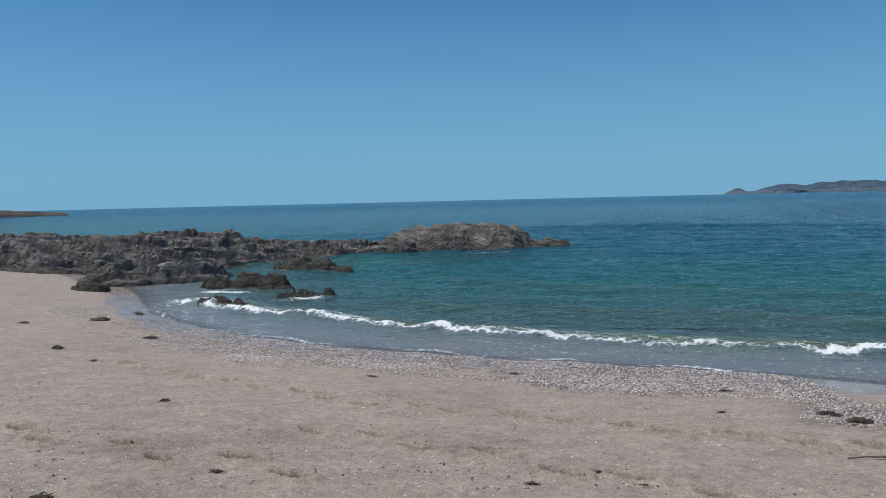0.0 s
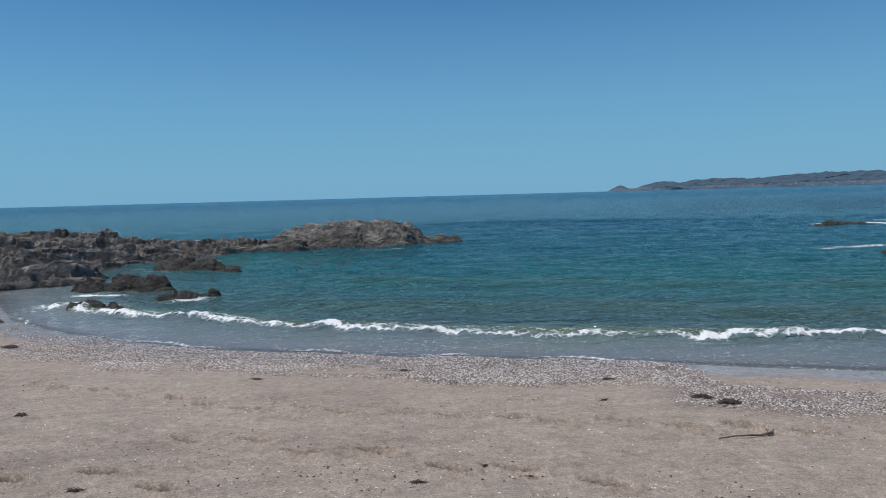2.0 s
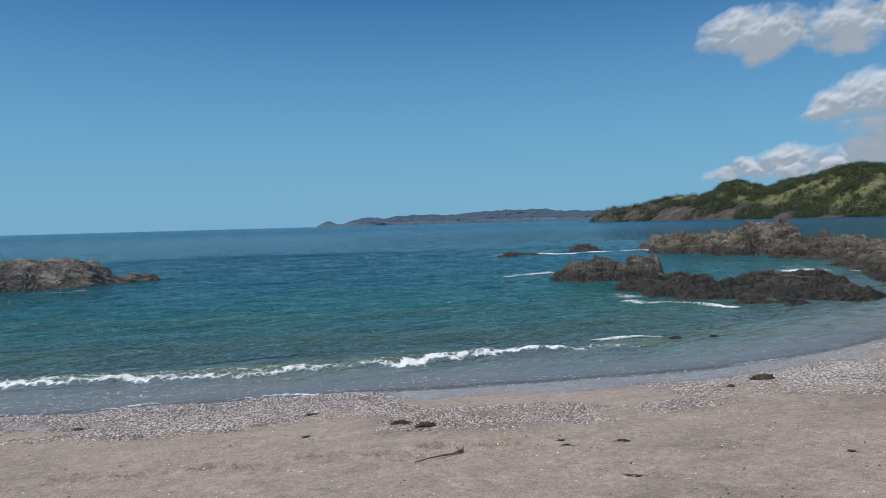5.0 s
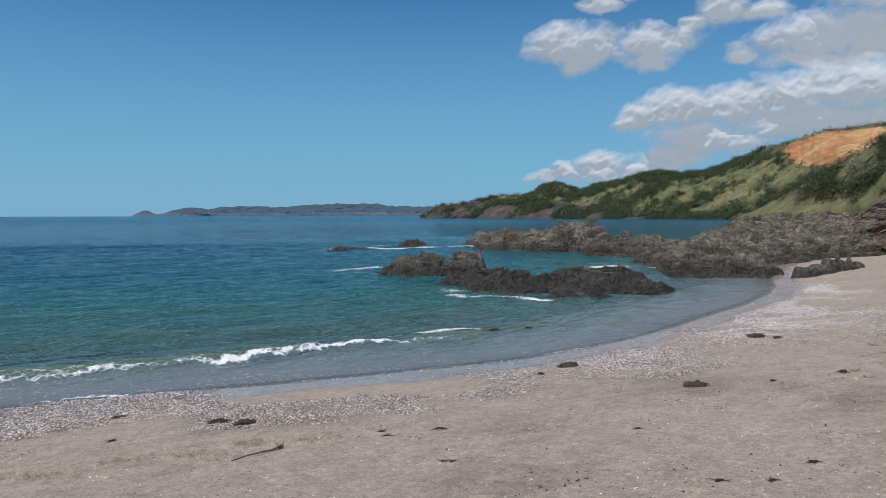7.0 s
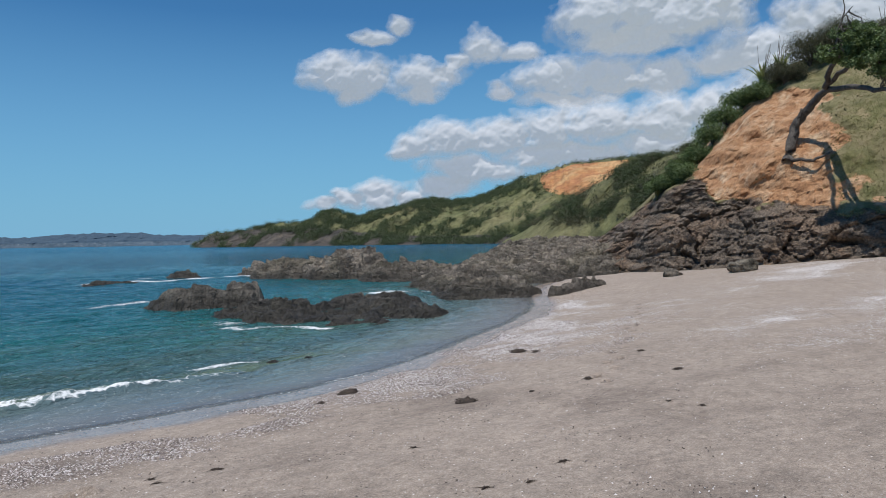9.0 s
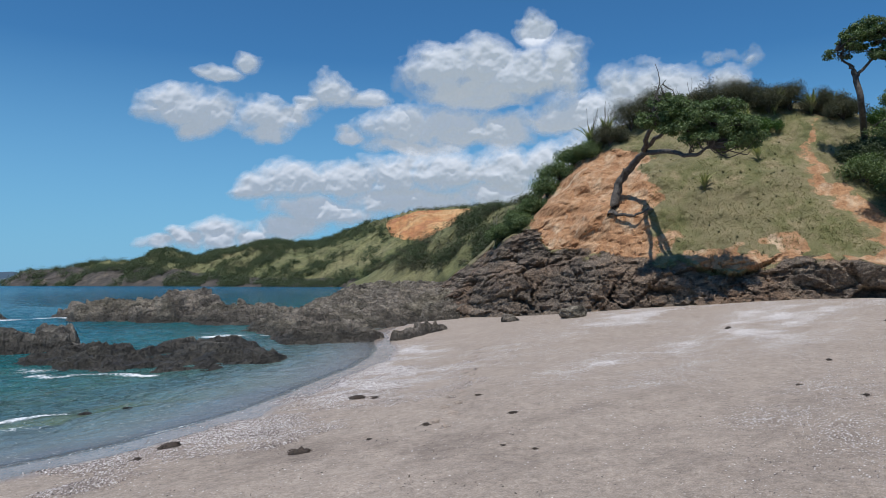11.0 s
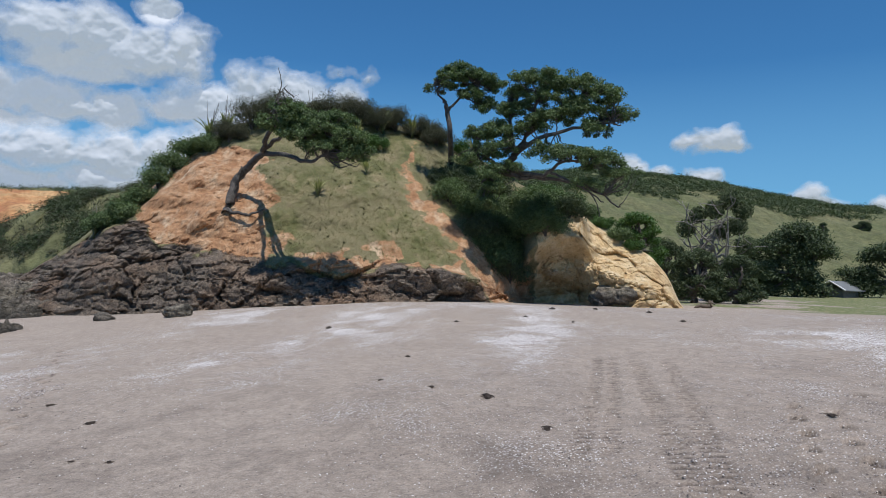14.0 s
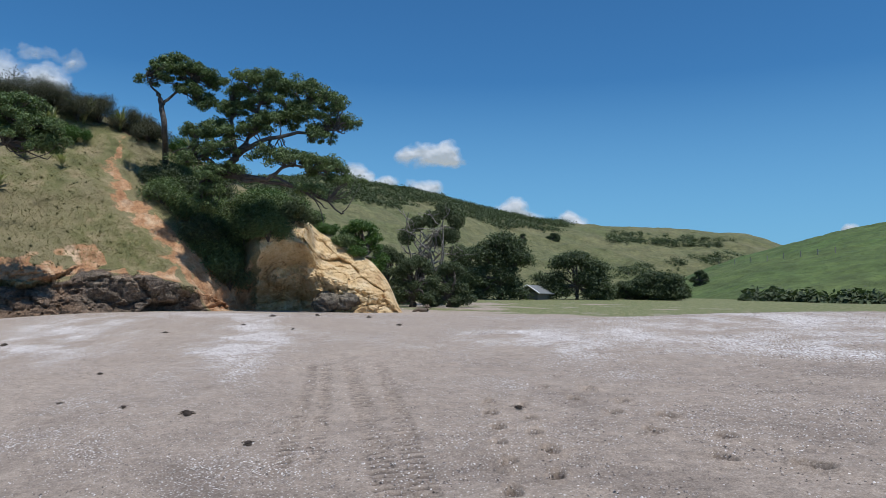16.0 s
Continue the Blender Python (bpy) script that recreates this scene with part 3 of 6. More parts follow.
def make_ground():
    az = np.radians(np.concatenate([np.arange(-56, 150, 0.27), np.arange(150, 304, 3.0)]))
    r = np.concatenate([np.linspace(0.05, 2.2, 10), np.geomspace(2.25, 14, 390), np.geomspace(14.08, 60, 190), np.geomspace(62, 4900, 70)])
    A, R = np.meshgrid(az, r, indexing="ij")
    X, Y = R * np.sin(A), R * np.cos(A)
    Z = ground_z(X, Y)
    S = inland(X, Y)
    near = step01(45, 20, R)
    global DENT_SHADE
    DENT_SHADE = np.zeros_like(X)
    Z += near * step01(0.5, 3, S) * (0.016 * fbm(X * 1.3, Y * 1.3, 0, 5) + 0.007 * ridged(X * 4, Y * 4, 1, 3) + 0.022 * step01(8.5, 13, S) * step01(30, 18, R) * np.maximum(fbm(X * 2.6, Y * 2.6, 7, 3), -0.3))
    shells = shell_density(X, Y)
    Z += near * 0.05 * shells * step01(3.5, 1.5, np.abs(S - 1.6))
    lane(X, Y, Z, (-8.0, 8.65), (-3.1, 7.25), 0.52, 0.07, 0.085, 1)
    lane(X, Y, Z, (-3.1, 7.22), (2.8, 6.76), 0.52, 0.07, 0.09, 7)
    lane(X, Y, Z, (-3.2, 6.0), (1.0, 5.05), 0.6, 0.1, 0.08, 2)
    lane(X, Y, Z, (-7.6, 5.2), (-2.0, 4.7), 0.62, 0.13, 0.07, 5)
    lane(X, Y, Z, (8.8, -4.4), (5.0, -2.8), 0.36, 0.2, 0.075, 3)
    lane(X, Y, Z, (9.4, -5.6), (4.2, -4.6), 0.5, 0.22, 0.07, 4)
    lane(X, Y, Z, (9, 5.5), (22, 11.5), 0.6, 0.1, 0.045, 6)
    # tread marks of a vehicle that drove up the beach, groove shade painted in
    for (x0, y0), (x1, y1), w in (((4.3, -1.58), (16.0, -4.12), 0.26), ((4.3, -1.78), (15.0, -4.56), 0.24), ((6.8, -1.2), (16.5, -3.56), 0.2), ((6.8, -1.5), (16.0, -3.7), 0.18)):
        L = math.hypot(x1 - x0, y1 - y0)
        ux, uy = (x1 - x0) / L, (y1 - y0) / L
        u = (X - x0) * ux + (Y - y0) * uy
        v = -(X - x0) * uy + (Y - y0) * ux + 0.04 * np.sin(u * 0.35)
        on = step01(w / 2 + 0.04, w / 2 - 0.04, np.abs(v)) * step01(0, 0.6, u) * step01(L, L - 3, u)
        tread = np.sin((u + 0.35 * np.abs(v)) * 2 * math.pi / 0.17)
        DENT_SHADE = np.maximum(DENT_SHADE, on * (0.1 + 0.75 * step01(-0.2, 0.9, -tread + 0.8 * fbm(X * 1.2, Y * 1.2, 4, 3))))
        Z += on * (-0.028 + 0.03 * tread) * (0.6 + 0.6 * fbm(X * 0.8, Y * 0.8, 4, 2))
    grass = step01(36, 50, S) * step01(20, 30, np.abs(X) + np.hypot(X, Y) * 0.2) * (0.75 + 0.45 * step01(112, 122, np.degrees(np.arctan2(X, Y)))) + 0.45 * step01(70, 90, R) * step01(20, 30, S)
    me = grid_mesh("ground", X, Y, Z, {"shell": shells, "wet": step01(1.5, 0.1, S + 0.3 * fbm(X * 0.5, Y * 0.5, 6, 3)), "grass": np.clip(grass * 0.66, 0, 1), "damp_and_dent_shade": DENT_SHADE, "reach": step01(8, 18, R)}, wrap=True)
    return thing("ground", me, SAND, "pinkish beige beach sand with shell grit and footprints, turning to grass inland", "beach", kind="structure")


make_ground()

# sea -------------------------------------------------------------------------
ROCK_FOAM = [(-12.4, 18.6, 1.3), (-11.6, 16.2, 1.5), (-9.2, 17.4, 0.9), (-14, 25.2, 1.6), (-15, 29.5, 1.6), (-3.9, 39.2, 1.3), (-8, 33.6, 1.5), (12.4, 28.9, 1.0), (17.0, 30.0, 1.4), (24, 27, 1.4), (11.6, 20.6, 1.0),
             (18.5, 49.0, 1.4), (24, 52.6, 1.6), (29.5, 50, 1.6)]


def make_sea():
    az = np.radians(np.arange(-95, 86, 0.36))
    r = np.concatenate([np.geomspace(7.5, 60, 420), np.geomspace(61, 4950, 160)])
    A, R = np.meshgrid(az, r, indexing="ij")
    X, Y = R * np.sin(A), R * np.cos(A)
    S = inland(X, Y)
    D = -S
    G = ground_z(X, Y)
    fade = step01(0.0, 2.5, D)
    lap = D + 0.55 * fbm(X * 0.16, Y * 0.05, 2, 3)
    near = step01(150, 40, R)
    Z = SEA + near * fade * (0.06 * fbm(X * 0.5, Y * 1.1, 0, 5, 0.6) + 0.03 * np.sin(lap * 1.15 + 0.4))
    # the small breaking wave along the beach: a white tumbling front, an olive face behind it
    reach = step01(-13.2, -12, X) * step01(11.5, 8.5, X)
    breaking = step01(-13, -11.8, X) * (0.55 + 0.4 * step01(0.0, -3, X) + 0.35 * step01(1.5, 3, X)) * step01(8.0, 4.8, X)
    line = table([(-13, 0.6), (-11, 1.5), (-9, 2.1), (-4, 2.15), (0, 1.9), (3, 2.2), (6, 2.5), (9, 2.1), (12, 1.2)], X, 0.6) + 0.22 * fbm(X * 0.35, 3.3, 0, 4)
    front = D - line
    crest = np.exp(-(front / np.where(front < 0, 0.16, 0.6)) ** 2)
    tumble = 0.75 + 0.55 * fbm(X * 1.6, Y * 1.1, 5, 4)
    Z += 0.15 * crest * np.maximum(breaking, 0.4 * reach) * tumble + 0.05 * breaking * step01(0.35, 0.0, np.abs(front)) * fbm(X * 5, Y * 5, 8, 3)
    swell = np.exp(-((D - 5.0 - 0.5 * fbm(X * 0.1, 1.0, 0, 2)) / 0.6) ** 2) + 0.8 * np.exp(-((D - 9.5 - 0.8 * fbm(X * 0.08, 4.0, 0, 2)) / 0.8) ** 2)
    Z += 0.10 * swell * step01(-9, -5, X) * step01(13, 8, X)
    Z += 0.30 * np.exp(-((Y - 62 - 0.06 * X) / 4.0) ** 2) * step01(-25, -5, X) * step01(60, 30, X)
    face = np.maximum(step01(-0.05, 0.1, front) * step01(1.4, 0.4, front) * reach, 0.45 * swell * step01(-9, -5, X) * step01(13, 8, X))
    ragged = 0.10 * fbm(X * 2.6, Y * 0.5, 2, 4)
    foam = breaking * step01(-0.15, -0.07, front + ragged) * step01(0.20, 0.0, front + 2.2 * ragged) * (0.62 + 0.5 * fbm(X * 0.9 + 9, 2.0, 0, 3) + 0.3 * fbm(X * 6, Y * 6, 4, 3))
    foam = np.maximum(foam, breaking * step01(0.0, 0.2, front) * step01(1.1, 0.3, front) * (0.18 + 0.5 * fbm(X * 1.5, Y * 3.0, 12, 4)))
    foam = np.maximum(foam, 0.08 * breaking * step01(1.6, 0.2, D) * step01(-0.2, 0.4, fbm(X * 0.7, Y * 1.2, 3, 4)))
    edge = step01(0.10, 0.02, np.abs(D - 0.22 - 0.25 * fbm(X * 0.5, 0.5, 1, 3)))
    foam = np.maximum(foam, (0.28 + 0.45 * fbm(X * 0.5, 7.0, 3, 3)) * reach * edge)
    foam = np.maximum(foam, 0.06 * step01(2.2, 0.6, D) * step01(-0.1, 0.3, fbm(X * 0.4, Y * 0.7, 3, 4)) * reach)
    # surf over the outer side of the rocks
    for (ax, ay), (bx, by), wide in (((-27, 42.5), (-14, 42.0), 0.9), ((-16, 41.5), (-12.5, 40.5), 0.8), ((21, 48.8), (30.3, 48.0), 0.9), ((11, 30), (13.5, 31), 0.4), ((10.9, 19.2), (12.6, 16.9), 0.35), ((22.2, 26.2), (24.8, 24.4), 0.5), ((7.0, 13.6), (8.2, 13.4), 0.18)):
        t = np.clip(((X - ax) * (bx - ax) + (Y - ay) * (by - ay)) / ((bx - ax) ** 2 + (by - ay) ** 2), 0, 1)
        away = np.hypot(X - ax - t * (bx - ax), Y - ay - t * (by - ay)) / wide
        foam = np.maximum(foam, step01(1.2, 0.3, away + 0.8 * fbm(X * 0.6, Y * 0.6, 9, 4)) * (0.44 + 0.6 * fbm(X * 0.9, Y * 0.9, 6, 4)))
    for fx, fy, fr in ROCK_FOAM:
        q = np.hypot(X - fx, (Y - fy) * 1.3) / fr
        foam = np.maximum(foam, 0.9 * step01(1.25, 0.1, q) * (0.06 + 0.8 * fbm(X * 0.8, Y * 1.3, fx, 4)))
    me = grid_mesh("sea", X, Y, Z, {"depth": np.clip(1 - np.exp(-np.maximum(D, 0) / 22), 0, 1), "film": step01(0.0, 0.45, SEA - G), "foam": foam, "face": face, "far": step01(30, 400, R)}, keep=(G < SEA + 0.02) | (R > 70))
    return thing("sea", me, WATER, "calm blue-green sea with small breaking waves on the beach", "sea", kind="structure")


make_sea()
def cells(x, y, size, seed):
    """Broken blocks: a random tilted level for each cell, and the distance from its nearest joint."""
    x, y = x / size + seed * 3.7, y / size - seed * 1.3
    xi, yi = np.floor(x), np.floor(y)
    d1, d2, lev = np.full(x.shape, 9.0), np.full(x.shape, 9.0), np.zeros(x.shape)
    for i in (-1, 0, 1):
        for j in (-1, 0, 1):
            gx, gy = xi + i, yi + j
            h = PERM[PERM[gx.astype(int) & 255] + (gy.astype(int) & 255)]
            px, py = gx + GRAD[h, 0] * 0.45 + 0.5, gy + GRAD[h, 1] * 0.45 + 0.5
            d = np.hypot(x - px, y - py)
            v = GRAD[h, 2] + 0.8 * ((x - px) * GRAD[(h + 9) & 255, 0] + (y - py) * GRAD[(h + 9) & 255, 1])
            near = d < d1
            d2 = np.where(near, d1, np.minimum(d2, d))
            lev = np.where(near, v, lev)
            d1 = np.where(near, d, d1)
    return lev, d2 - d1


# hills -----------------------------------------------------------------------
def polar_hill(az0, az1, step, foot, crest_at, crest_el, back, foot_z, cliff, rows=60, rough=0.0, seed=0.0, noise_size=10.0, bend=1.5, jag=0.0):
    """A hill's surface over angle and depth: a steep foot, a slope up to the crest and a back that falls away. foot, crest_at: distances; crest_el: the skyline."""
    az = np.arange(az0, az1 + step / 2, step)
    v = np.concatenate([np.linspace(0, 0.1, rows // 5), np.linspace(0.1, 1, rows)[1:], np.linspace(1, 2, rows // 3)[1:]])
    A, V = np.meshgrid(az, v, indexing="ij")
    d0, dc = table(foot, A, 0.8), table(crest_at, A, 0.8)
    sky_line = table(crest_el, A, 0.5 if step > 0.06 else 0.12) + jag * (np.abs(fbm(A * 0.9, seed, 0, 4)) - 0.25)
    zc = EYE + dc * np.tan(np.radians(sky_line))
    z0 = foot_z(A, d0)
    c = table(cliff, A, 0.8)
    w = np.clip((V - 0.1) / 0.9, 0, 1)
    p = np.where(V < 0.1, c * (V / 0.1) ** 0.8, c + (1 - c) * (1 - (1 - w) ** bend))
    b = np.clip(V - 1, 0, 1)
    D = np.where(V <= 1, d0 + (dc - d0) * V, dc + back * b)
    Z = np.where(V <= 1, z0 + (zc - z0) * p, zc - (zc - z0 + 3) * b * b * (3 - 2 * b))
    a = np.radians(A)
    X, Y = D * np.sin(a), D * np.cos(a)
    if rough:
        n = noise_size
        m = step01(-0.02, 0.1, V) * step01(1.6, 0.95, V)
        push = rough * m * (fbm(X / n, Y / n, Z / n + seed, 5) * 0.7 - 0.5 * (1 - ridged(X / n * 0.7 + seed, Y / n * 0.7, Z / n * 0.5, 4)))
        D = D - push
        X, Y = D * np.sin(a), D * np.cos(a)
        Z = Z + rough * 0.25 * step01(0.1, 0.3, V) * step01(1.3, 0.8, V) * fbm(X / n * 1.3, Y / n * 1.3, seed, 4)
    return A, V, X, Y, Z


BANK_FOOT = [(56, 55), (60, 46), (64, 41), (70, 38.8), (76, 38), (82, 37.5), (88, 38), (93, 39), (96, 43), (98, 45), (101, 45.5), (103, 44), (106, 43), (108.6, 44)]
BANK_CREST = [(56, 62), (64, 52), (70, 53), (76, 54), (86, 55), (93, 54), (97, 52), (101, 53), (104, 50), (108.6, 47)]
BANK_SKY = [(56, -2), (60, 0.4), (62, 1.9), (64, 4.0), (66, 5.5), (67.6, 7.2), (70.3, 10.3), (73, 12.0), (76, 13.0), (81.5, 13.4), (86.5, 13.0), (89.8, 11.8), (93.8, 9.9), (97, 8.2), (100.4, 7.2), (103.2, 4.9),
            (105.9, 3.2), (107.7, 1.2), (108.6, -1.3)]


def land_foot(A, d):
    a = np.radians(A)
    return ground_z(d * np.sin(a), d * np.cos(a)) - 0.3


def make_bank():
    cliff = [(56, 0.5), (64, 0.45), (68, 0.3), (74, 0.19), (82, 0.17), (92, 0.14), (95, 0.1), (97, 0.25), (100, 0.4), (104, 0.42), (108, 0.5)]
    A, V, X, Y, Z = polar_hill(57, 108.6, 0.12, BANK_FOOT, BANK_CREST, BANK_SKY, 26, land_foot, cliff, rows=150, rough=1.1, seed=2.0, noise_size=6.0, bend=1.35)
    d = np.hypot(X, Y)
    E = np.degrees(np.arctan2(Z - EYE, d))
    n = fbm(X * 0.35, Y * 0.35, Z * 0.35, 4)
    arc = np.radians(A) * 40
    lid = top = table([(57, 0.5), (61, 1.4), (63.5, 3.0), (66, 4.6), (67, 3.6), (68, 2.6), (71.4, 2.3), (75, 1.7), (82, 1.1), (85, 1.7), (88.7, 1.5), (91.4, 0.8), (93.5, -0.6), (95, -1.5)], A)
    foot = np.maximum(step01(0.135, 0.07, V), 0.9 * step01(0.6, -0.6, E - lid + 0.8 * n))
    blocks, gap = cells(arc * 0.8 + 0.9 * Z + 0.8 * n, Z * 2.0 - 0.6 * arc + 0.6 * n, 3.2, 3.0)
    chips, gap2 = cells(arc + 0.5 * Z, Z * 1.8 - 0.4 * arc, 0.55, 5.0)
    slabs, gap3 = cells(arc * 0.9 + 0.8 * Z + 0.5 * n, Z * 1.7 - 0.5 * arc, 1.25, 11.0)
    bedding = (Z + 0.22 * arc + 0.5 * n) / 0.5
    bedding = bedding - np.floor(bedding)
    ledge = step01(84, 86, A) * step01(94, 92.5, A) * np.exp(-((V - 0.085) / 0.025) ** 2)
    out = foot * (0.20 * (bedding ** 2 - 0.3) + 0.34 * blocks + 0.20 * slabs + 0.09 * chips - 0.24 * step01(0.07, 0, gap) - 0.18 * step01(0.09, 0, gap3) - 0.06 * step01(0.12, 0, gap2) + 0.12 * fbm(arc * 0.7 + 0.6 * Z, Z * 1.6 - 0.3 * arc, 3.0, 5)) + 0.9 * ledge - 0.4 * step01(84, 86, A) * step01(94, 92, A) * step01(0.05, 0.02, V)
    face = step01(96.5, 98, A) * step01(0.02, 0.06, V) * step01(1.0, 0.6, V)
    b2, g2 = cells(arc + 0.5 * Z + 0.4 * n, Z * 1.2, 1.3, 7.0)
    out = out + face * (0.15 * b2 + 0.4 * n + 0.07 * chips - 0.10 * step01(0.10, 0, g2) - 0.04 * step01(0.12, 0, gap2) + 0.25 * (ridged(arc * 0.22 + 0.2 * Z, Z * 0.2, 4.0, 3) - 0.4) + 0.12 * fbm(arc * 1.1, Z * 1.1, 4.0, 4))
    out = out + step01(95.3, 97.2, A + 0.5 * n) * step01(102.4, 100.8, A + 0.6 * n) * (3.0 * step01(0.08, 0.2, V) * step01(0.8, 0.4, V) - 1.1 * step01(0.08, 0.04, V))
    out = out + step01(0.1, 0.16, V) * step01(0.95, 0.8, V) * step01(78, 76, A) * (0.05 * chips + 0.04 * slabs - 0.05 * step01(0.07, 0, gap3) + 0.4 * n + 0.07 * fbm(arc * 1.3, Z * 2.0, 9.0, 4))
    X, Y = X - out * np.sin(np.radians(A)), Y - out * np.cos(np.radians(A))
    Z = Z + 0.25 * out * step01(0.02, 0.05, V)
    rock = step01(0.7, -0.7, E - top + 0.8 * n)
    clay = step01(65, 67, A) * step01(1.2, -1.2, A - 76.0 - 0.10 * (6.4 - E) + 2.0 * n) * step01(0, -1, E - table([(66, 7), (70, 10.2), (73, 11), (78, 10)], A))
    trail = table([(-1, 95.4), (0.6, 94.2), (3.9, 91.4), (5.3, 89.8), (6.5, 88.2), (7.2, 87.4), (8.6, 86.7), (9.7, 86.3), (11.5, 87.5)], E) + 0.5 * n + 0.6 * fbm(X * 0.8, Y * 0.8, Z * 0.8, 4)
    wide = table([(-1, 2.4), (0.6, 2.0), (2, 1.6), (3.9, 1.4), (5.3, 1.8), (6.5, 1.7), (7.2, 0.9), (8.5, 0.6), (9.6, 0.6), (12, 0.25)], E) * (1 + 0.6 * n)
    clay = np.maximum(clay, np.where(E > 7, 0.56, 0.70) * step01(1.5, 0.3, np.abs(A - trail) / wide))
    clay = np.maximum(clay, 0.8 * step01(92.5, 95, A) * step01(98, 96, A) * step01(3.0, 1.5, E))
    clay = clay * step01(1.5, 0.9, V)
    low = 1.3 * step01(1.9, 0.3, np.abs(E - top - 0.8)) * step01(77, 80, A) * step01(94, 90, A)
    clay = np.maximum(clay, low * step01(0.0, 0.4, n + 0.38))
    ochre = step01(96.5, 98, A) * step01(0.6, -0.3, E - table([(96, 2), (100, 6.0), (103, 4.6), (106, 3.0), (108.6, 1)], A))
    me = grid_mesh("headland_bank", X, Y, Z, {"rock": rock, "clay": clay * (1 - rock), "ochre": ochre})
    broken = (np.maximum.reduce([foot, ochre, clay]) > 0.5).ravel()
    corner = np.zeros(len(me.loops), np.int32)
    me.loops.foreach_get("vertex_index", corner)
    me.polygons.foreach_set("use_smooth", ~broken[corner[::4]])
    return thing("headland_bank", me, BANK, "steep headland bank of orange clay and rough grass above dark rock", "hill", kind="structure")


make_bank()


def sea_foot(A, d):
    return np.full_like(A, SEA - 1.0)


def far_hill(name, label, material, sky_el, foot, crest, step, rough, seed, clay=None, rock_h=0.0, cliff=0.12, base=sea_foot, back=120, jag=0.0):
    A, V, X, Y, Z = polar_hill(sky_el[0][0], sky_el[-1][0], step, foot, crest, sky_el, back, base, [(0, cliff), (200, cliff)], rows=70, rough=rough, seed=seed, noise_size=rough * 3.5 + 1, jag=jag)
    E = np.degrees(np.arctan2(Z - EYE, np.hypot(X, Y)))
    c = clay(A, E) if clay else np.zeros_like(A)
    tallness = rock_h(A) if callable(rock_h) else rock_h
    rock = step01(1.0, 0.3, (Z - SEA) / tallness) if rock_h else np.zeros_like(A)
    me = grid_mesh(name, X, Y, Z, {"clay": c, "rock": rock})
    return thing(name, me, material, label, "hill", kind="structure"), (A, V, X, Y, Z)


HEADLAND_SKY = [(27.4, -0.1), (27.9, 0.3), (28.8, 0.85), (31.5, 1.0), (33.3, 1.45), (36.1, 1.65), (37.5, 2.5), (38.8, 2.4), (40.2, 1.75), (41.1, 2.35), (42.9, 2.65), (44.7, 3.15), (46.5, 3.25), (47.8, 3.05), (49.5, 3.3), (51.2, 4.0), (53.7, 4.85), (55.3, 5.4), (57.7, 5.95), (61.5, 6.1), (66, 6.0)]


def quarry(A, E):
    return step01(54.2, 55.6, A) * step01(62.5, 61, A) * step01(3.0, 3.6, E - 0.18 * np.abs(A - 57.5)) * step01(0.15, -0.1, E - np.interp(A, [54, 57.4, 62], [4.7, 5.75, 6.0]))


headland, HEADLAND = far_hill("distant_headland", "distant headland of green pasture, bush and an orange clay scar", PASTURE_FAR, HEADLAND_SKY,
                              [(28, 560), (36, 470), (46, 400), (56, 330), (66, 260)], [(28, 600), (36, 540), (46, 500), (56, 460), (66, 420)], 0.1, 8.0, 1.0, quarry, lambda A: table([(28, 14), (31, 20), (36, 22), (38, 17), (44, 8), (66, 6)], A), jag=0.3)
spur, SPUR = far_hill("bushy_spur", "green scrubby spur running down to the rocks", PASTURE_FAR,
                      [(50, -1.2), (53, 0.2), (55.4, 2.0), (58, 3.6), (61, 5.2), (64.5, 6.2), (69, 7.0)], [(50, 95), (69, 62)], [(50, 110), (69, 85)], 0.12, 2.0, 4.0, None, 3.0, 0.2, back=40)
island, ISLAND = far_hill("far_island", "hazy blue-grey island chain on the horizon", ISLE_HAZED,
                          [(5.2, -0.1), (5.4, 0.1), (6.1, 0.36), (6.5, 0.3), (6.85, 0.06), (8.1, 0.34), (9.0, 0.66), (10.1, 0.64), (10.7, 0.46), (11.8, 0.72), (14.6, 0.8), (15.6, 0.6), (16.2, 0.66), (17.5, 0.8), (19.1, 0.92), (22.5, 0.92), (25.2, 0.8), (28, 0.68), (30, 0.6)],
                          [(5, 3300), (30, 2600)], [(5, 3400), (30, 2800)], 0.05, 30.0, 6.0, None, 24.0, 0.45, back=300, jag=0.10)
far_hill("far_point", "low dark rocky point far along the coast", PASTURE_FAR, [(-62, 0.5), (-52, 0.2), (-48.5, 0.05), (-47.2, -0.05), (-45.5, -0.12), (-44.4, -0.3)], [(-62, 300), (-44, 340)], [(-62, 330), (-44, 350)], 0.1, 2.0, 9.0,
         None, 80.0, 0.5, back=30)


def inland_foot(A, d):
    return np.full_like(A, 1.2)


